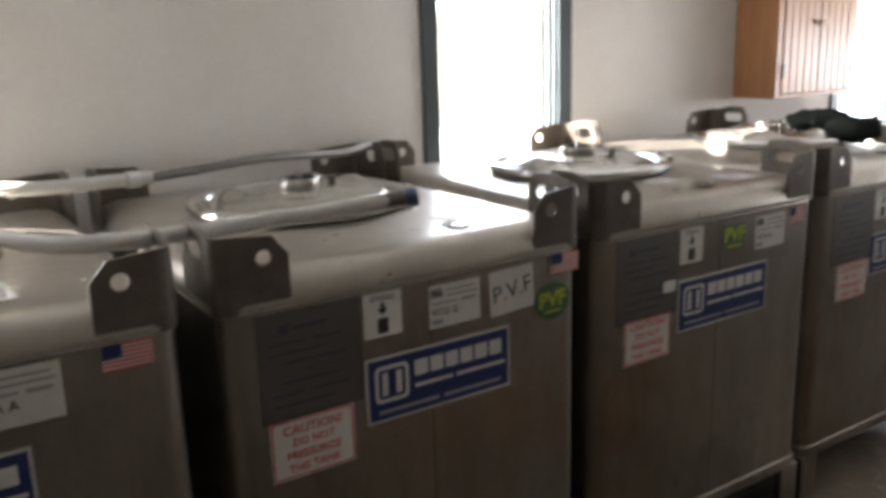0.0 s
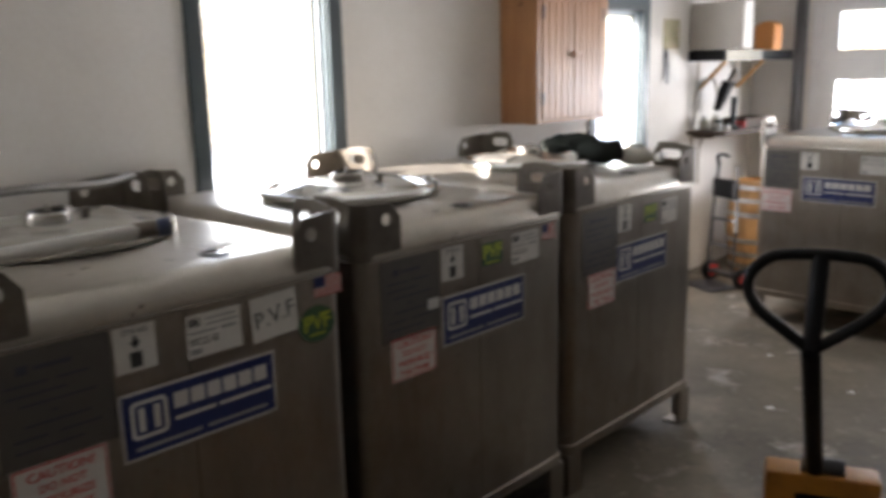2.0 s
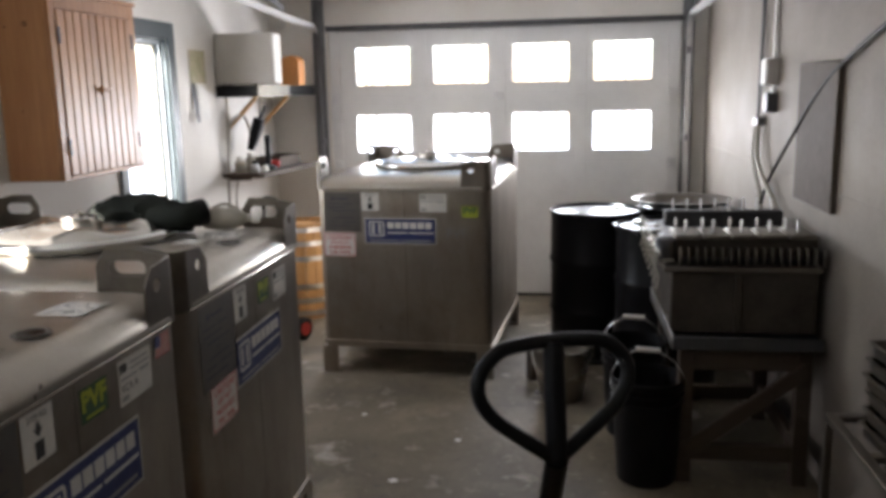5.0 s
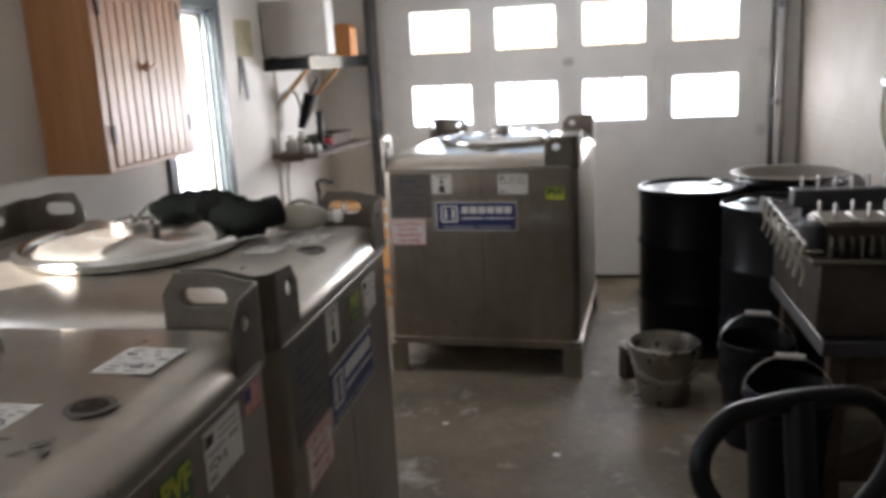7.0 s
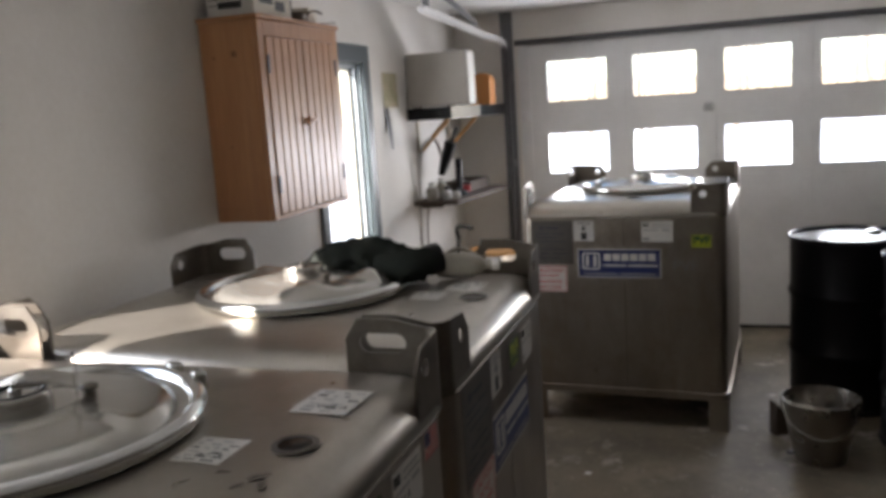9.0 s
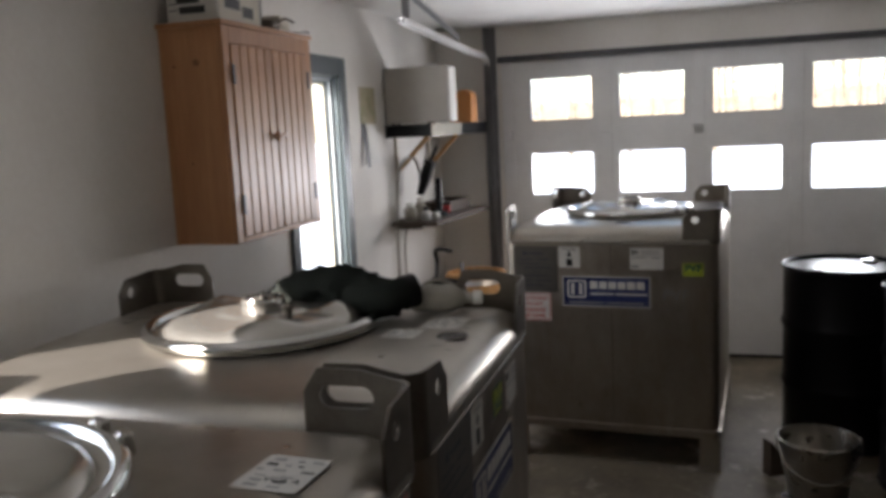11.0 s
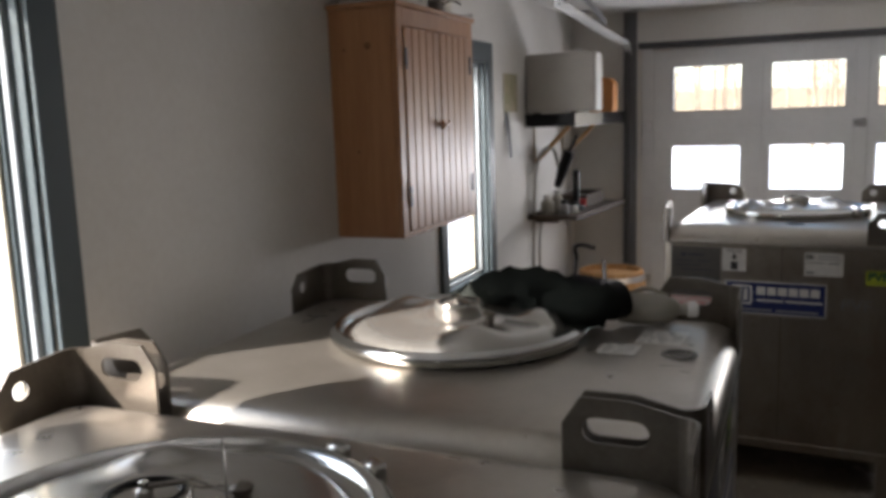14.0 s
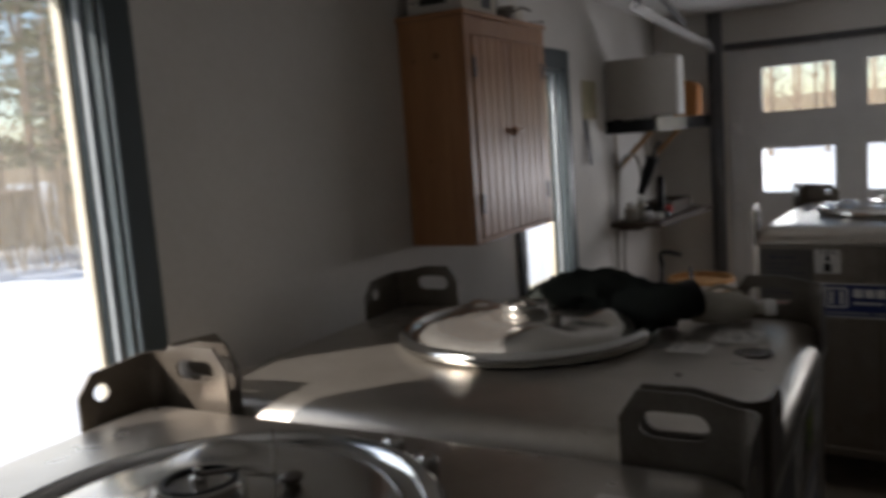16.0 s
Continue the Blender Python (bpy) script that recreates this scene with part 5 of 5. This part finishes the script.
bk = thing("steel_bucket", pose(2.345, -2.27, 0, 0, 0, 0), "dull stainless steel bucket with wire handle hanging down", "bucket")
part("shell", lathed([(0.112, 0.0), (0.115, 0.004), (0.163, 0.285), (0.170, 0.290), (0.170, 0.297), (0.163, 0.299), (0.158, 0.285), (0.110, 0.012), (0.01, 0.010)], 48), BUCKET, bk)
part("bail", tubed(smooth_path([(-0.166, -0.02, 0.272), (-0.14, -0.13, 0.215), (-0.04, -0.185, 0.165), (0.06, -0.180, 0.172), (0.14, -0.115, 0.235), (0.166, -0.02, 0.278)]), 0.004, 8), LIDSTEEL, bk, "bright wire bail")
for x in (-0.168, 0.168):
    part("ear", boxed(x - 0.006, x + 0.006, -0.022, 0.022, 0.235, 0.302, bevel=0.004), BRACKET, bk)
part("spout_clip", boxed(-0.145, -0.118, -0.03, 0.0, 0.02, 0.035, bevel=0.004), DARKMETAL, bk)
wd = thing("door_wedge", pose(2.20, -1.98, 0, 0, 0, 30), "dark wooden wedge block on the floor", "wedge")
bm = bmesh.new()
rings(bm, [[(-0.05, y, 0), (0.09, y, 0), (0.09, y, 0.03), (-0.05, y, 0.17)] for y in (-0.03, 0.03)])
part("block", bm, OLDWOOD, wd, smooth=False)


# ---- filler on its table ----
tb = thing("work_table", pose(0, 0, 0), "dark steel-topped table on timber trestles", "table")
TX0, TX1, TY0, TY1 = 2.80, 3.39, -3.27, -2.42
part("tabletop", boxed(TX0, TX1, TY0, TY1, 0.605, 0.640, bevel=0.004), BLACKPAINT, tb)
part("rim", boxed(TX0 - 0.008, TX0 - 0.001, TY0, TY1, 0.60, 0.662, bevel=0.002), GALV, tb)
part("rim", boxed(TX0, TX1, TY0 - 0.008, TY0 - 0.001, 0.60, 0.655, bevel=0.002), DARKMETAL, tb)
for x in (2.86, 3.33):
    for y in (TY0 + 0.06, TY1 - 0.06):
        part("leg", boxed(x - 0.03, x + 0.03, y - 0.03, y + 0.03, 0, 0.604, bevel=0.003), OLDWOOD, tb)
for y in (TY0 + 0.06, TY1 - 0.06):
    part("stretcher", boxed(2.89, 3.30, y - 0.018, y + 0.018, 0.10, 0.17, bevel=0.003), OLDWOOD, tb)
    part("stretcher", boxed(2.89, 3.30, y - 0.018, y + 0.018, 0.50, 0.60, bevel=0.003), OLDWOOD, tb)
br = boxed(-0.30, 0.30, -0.015, 0.015, -0.03, 0.03, bevel=0.003)
part("brace", br, OLDWOOD, tb).matrix_basis = pose(3.10, TY0 + 0.02, 0.335, 0, -38, 0)
for x in (2.86, 3.33):
    part("side_rail", boxed(x - 0.018, x + 0.018, TY0 + 0.09, TY1 - 0.09, 0.12, 0.19, bevel=0.003), OLDWOOD, tb)

fm = thing("bottle_filler", pose(0, 0, 0), "old dull-metal bottle filling machine with rows of spouts", "filling machine")
FX0, FX1, FY0, FY1 = 2.775, 3.38, -3.20, -2.44
part("trough", boxed(FX0 + 0.02, FX1, FY0 + 0.02, FY1, 0.642, 0.915, bevel=0.008), FILLER, fm, "dark metal trough")
part("ledge", boxed(FX0 - 0.015, FX1, FY0 - 0.03, FY0 + 0.05, 0.915, 0.935, bevel=0.004), ALUMINIUM, fm)
part("ledge", boxed(FX0 - 0.02, FX0 + 0.06, FY0 + 0.05, FY1, 0.915, 0.935, bevel=0.004), ALUMINIUM, fm)
part("front_rib", boxed(3.05, 3.075, FY0, FY0 + 0.018, 0.645, 0.914, bevel=0.003), FILLER, fm)
for k in range(18):
    x = FX0 + 0.05 + 0.033 * k
    part("guide_fin", boxed(x, x + 0.006, FY0 - 0.01, FY0 + 0.035, 0.935, 1.01, bevel=0.002), ALUMINIUM, fm)
part("header_tank", boxed(FX0 + 0.03, FX1, FY0 + 0.06, FY0 + 0.26, 0.96, 1.045, bevel=0.006), FILLER, fm)
part("header_base", boxed(FX0 + 0.04, FX1 - 0.01, FY0 + 0.07, FY1, 0.916, 0.958), DARKMETAL, fm)
for k in range(5):
    x0 = FX0 + 0.03 + 0.112 * k
    part("cover_plate", boxed(x0, x0 + 0.104, FY0 - 0.005, FY0 + 0.20, 1.046, 1.066, bevel=0.004, m=None), ALUMINIUM, fm, "worn aluminium cover plate")
    part("post", lathed([(0.007, 0.0), (0.007, 0.045), (0.004, 0.05)], 10, (x0 + 0.052, FY0 + 0.09, 1.066)), GALV, fm)
    part("post", lathed([(0.006, 0.0), (0.006, 0.04), (0.004, 0.045)], 10, (x0 + 0.02, FY0 + 0.17, 1.066)), GALV, fm)
part("rear_bar", boxed(FX0 + 0.06, FX1, FY1 - 0.14, FY1 - 0.06, 1.00, 1.075, bevel=0.006), DARKMETAL, fm)
for k in range(8):
    part("rear_post", lathed([(0.006, 0.0), (0.006, 0.05), (0.003, 0.055)], 8, (FX0 + 0.10 + 0.065 * k, FY1 - 0.10, 1.075)), GALV, fm)
part("rear_support", boxed(FX0 + 0.10, FX1 - 0.05, FY1 - 0.12, FY1 - 0.08, 0.958, 1.0), DARKMETAL, fm)
part("motor", lathed([(0.045, 0), (0.05, 0.01), (0.05, 0.10), (0.035, 0.11)], 20, (FX0 + 0.015, FY0 + 0.10, 0.936)), DARKMETAL, fm)
for k in range(8):
    y = FY0 + 0.02 + 0.098 * k
    zz = 0.955 + 0.008 * k
    part("spout_bar", tubed([(FX0 + 0.03, y, zz), (FX0 - 0.045, y - 0.01, zz + 0.004)], 0.0055, 8), LIDSTEEL, fm)
    part("spout", tubed(smooth_path([(FX0 - 0.04, y - 0.01, zz + 0.03), (FX0 - 0.05, y - 0.012, zz - 0.02), (FX0 - 0.035, y - 0.014, zz - 0.07), (FX0 - 0.045, y - 0.016, zz - 0.12)]), 0.005, 8), MILKY, fm, "pale bent spout tube")
part("spout_rail", tubed([(FX0 - 0.03, FY0, 0.985), (FX0 - 0.03, FY1 - 0.08, 1.03)], 0.006, 8), LIDSTEEL, fm)

# ---- pallet jack ----
pj = thing("pallet_jack", pose(2.297, -4.68, 0, 0, 0, 22.6), "black-handled pallet jack with yellow pump housing", "pallet jack")
inv = pj.matrix_world.inverted()
top, jun, foot = inv @ Vector((2.328, -4.911, 1.130)), inv @ Vector((2.337, -4.966, 0.882)), inv @ Vector((2.283, -4.70, 0.40))
up = (top - jun).normalized()
side = Vector((1, 0, 0))


def on_loop(a, b):
    return jun + side * a * 0.93 + up * b * 0.97


loop = [on_loop(a, b) for a, b in ((0, 0.0), (-0.075, 0.05), (-0.15, 0.105), (-0.185, 0.16), (-0.178, 0.21), (-0.13, 0.252), (-0.06, 0.262), (0, 0.264), (0.06, 0.262), (0.13, 0.252), (0.178, 0.21), (0.185, 0.16), (0.15, 0.105), (0.075, 0.05))]
part("grip_loop", tubed(smooth_path(loop + [loop[0]], 4)[:-1], 0.0165, 12, closed=True), RUBBER, pj, "black grip loop")
part("lever_stem", tubed([jun, on_loop(0, 0.262)], 0.024, 12), BLACKPLASTIC, pj)
part("shaft", tubed([foot, jun], 0.026, 14), BLACKPAINT, pj, "black tubular shaft")
part("pump_housing", boxed(-0.16, 0.16, -0.06, 0.05, 0.10, 0.42, bevel=0.012, seg=2), YELLOW, pj, "scuffed yellow steel housing")
part("mark_panel", boxed(-0.075, 0.075, -0.0625, -0.0605, 0.27, 0.36), BLACKPAINT, pj, "black plain mark", smooth=False)
part("pivot", tubed([(-0.06, -0.01, 0.43), (0.06, -0.01, 0.43)], 0.03, 12), DARKMETAL, pj)
for x in (-0.06, 0.06):
    w = part("steer_wheel", lathed([(0.03, -0.025), (0.085, -0.025), (0.09, -0.018), (0.09, 0.018), (0.085, 0.025), (0.03, 0.025)], 28), RUBBER, pj)
    w.matrix_basis = pose(x, -0.02, 0.0905, 0, 90, 0)
part("axle_block", boxed(-0.03, 0.03, -0.045, 0.02, 0.06, 0.14), DARKMETAL, pj)
for x in (-0.19, 0.19):
    part("fork", boxed(x - 0.08, x + 0.08, -1.15, 0.0, 0.035, 0.085, bevel=0.008), YELLOW, pj)
    part("fork_roller", tubed([(x - 0.04, -1.02, 0.0365), (x + 0.04, -1.02, 0.0365)], 0.036, 14), BLACKPLASTIC, pj)
part("fork_bridge", boxed(-0.25, 0.25, -0.02, 0.045, 0.06, 0.20, bevel=0.008), YELLOW, pj)

# ---- cart and trays by the right wall ----
cr = thing("tray_cart", pose(0, 0, 0), "open steel angle cart with aluminium trays", "cart")
KX0, KX1, KY0, KY1 = 3.18, 3.40, -4.62, -3.99
for x in (KX0 + 0.012, KX1 - 0.012):
    for y in (KY0 + 0.012, KY1 - 0.012):
        part("leg", boxed(x - 0.012, x + 0.012, y - 0.012, y + 0.012, 0, 0.62, bevel=0.002), ALUMINIUM, cr)
for zz in (0.30, 0.605):
    part("rail", boxed(KX0, KX0 + 0.035, KY0, KY1, zz, zz + 0.024, bevel=0.003), ALUMINIUM, cr)
    part("rail", boxed(KX1 - 0.02, KX1, KY0, KY1, zz, zz + 0.024, bevel=0.003), ALUMINIUM, cr)
    part("cross_rail", boxed(KX0 + 0.035, KX1 - 0.02, KY1 - 0.03, KY1, zz, zz + 0.024, bevel=0.003), ALUMINIUM, cr)
    part("cross_rail", boxed(KX0 + 0.035, KX1 - 0.02, KY0, KY0 + 0.03, zz, zz + 0.024, bevel=0.003), ALUMINIUM, cr)
    part("cross_rail", boxed(KX0 + 0.035, KX1 - 0.02, -4.32, -4.29, zz, zz + 0.024, bevel=0.003), ALUMINIUM, cr)
sb = thing("tray_stack", pose(3.315, -4.36, 0.6295, 0, 0, 3), "stack of dull aluminium trays on the cart", "trays")
for k in range(6):
    bm = bmesh.new()
    o = 0.004 * ((k * 7) % 3)
    rings(bm, [[(x + o, y - o, zz) for x, y in round_rect(-0.075 - s, 0.075 + s, -0.10 - s, 0.20 + s, 0.015, 3)] for zz, s in ((0.05 * k, -0.008), (0.05 * k + 0.036, 0.0), (0.05 * k + 0.040, 0.008), (0.05 * k + 0.044, 0.008), (0.05 * k + 0.044, -0.003), (0.05 * k + 0.012, -0.008))])
    part("tray", bm, ALUMINIUM, sb)

# ---- conduit on the right wall ----
cd = thing("wall_conduit", pose(0, 0, 0), "galvanised conduit with grey switch boxes on the wall", "conduit")
part("conduit", tubed([(3.405, -2.150, CH - 0.002), (3.405, -2.150, 1.79)], 0.012, 10), GALV, cd)
part("switch_box", boxed(3.355, 3.419, -2.205, -2.095, 1.655, 1.79, bevel=0.005), GALV, cd, "grey metal switch box")
part("switch_plate", boxed(3.350, 3.3548, -2.198, -2.102, 1.662, 1.783, bevel=0.002), DOORPAINT, cd)
part("conduit", tubed([(3.405, -2.150, 1.654), (3.405, -2.150, 1.62)], 0.010, 10), GALV, cd)
part("outlet_box", boxed(3.365, 3.419, -2.195, -2.115, 1.52, 1.62, bevel=0.005), DARKMETAL, cd, "dark outlet box")
vc = thing("hanging_cords", pose(0, 0, 0), "dark cords and pale hoses hanging on the side wall", "cords")
part("cord", tubed(smooth_path([(3.40, -1.860, CH - 0.01), (3.40, -1.870, 1.9), (3.395, -1.870, 1.47)]), 0.007, 8), DARKMETAL, vc)
part("cord", tubed(smooth_path([(3.40, -1.920, CH - 0.01), (3.40, -1.900, 1.9), (3.395, -1.890, 1.50)]), 0.007, 8), DARKMETAL, vc)
part("hook", boxed(3.38, 3.419, -1.940, -1.820, 1.44, 1.49, bevel=0.006), DARKMETAL, vc)
for y, dy in ((-1.860, -0.22), (-1.920, -0.50)):
    part("white_hose", tubed(smooth_path([(3.39, y, 1.45), (3.375, y + dy * 0.2, 1.25), (3.385, y + dy, 1.05), (3.38, y + dy * 1.15, 0.90)]), 0.013, 10), MILKY, vc, "pale ribbed hose")
bc = thing("black_cable", pose(0, 0, 0), "thick black cable sagging along the side wall", "cable")
part("cable", tubed(smooth_path([(3.405, -4.0, 1.95), (3.40, -3.1, 1.69), (3.39, -2.5, 1.36), (3.385, -2.15, 1.12), (3.38, -2.02, 0.90)]), 0.009, 8), RUBBER, bc)
pnl = thing("wall_panel", pose(0, 0, 0), "dark brown board fixed to the side wall", "board")
part("board", boxed(3.395, 3.419, -3.2, -2.66, 1.15, 1.75, bevel=0.003), OLDWOOD, pnl)

# ---- specks on the floor ----
for k, (x, y) in enumerate(((1.32, -2.62), (2.62, -3.7), (1.85, -2.9), (1.62, -3.35))):
    s = thing("paper_scrap", pose(x, y, 0.0005, 0, 0, 40 * k), "small scrap of paper on the floor", "litter", "floor litter")
    bm = bmesh.new()
    bmesh.ops.create_grid(bm, x_segments=4, y_segments=4, size=0.014 + 0.004 * (k % 2))
    for v in bm.verts:
        v.co.z = 0.003 + 0.004 * noise.noise(v.co * 60 + Vector((k, 0, 0)))
    part("scrap", bm, PAPER, s)
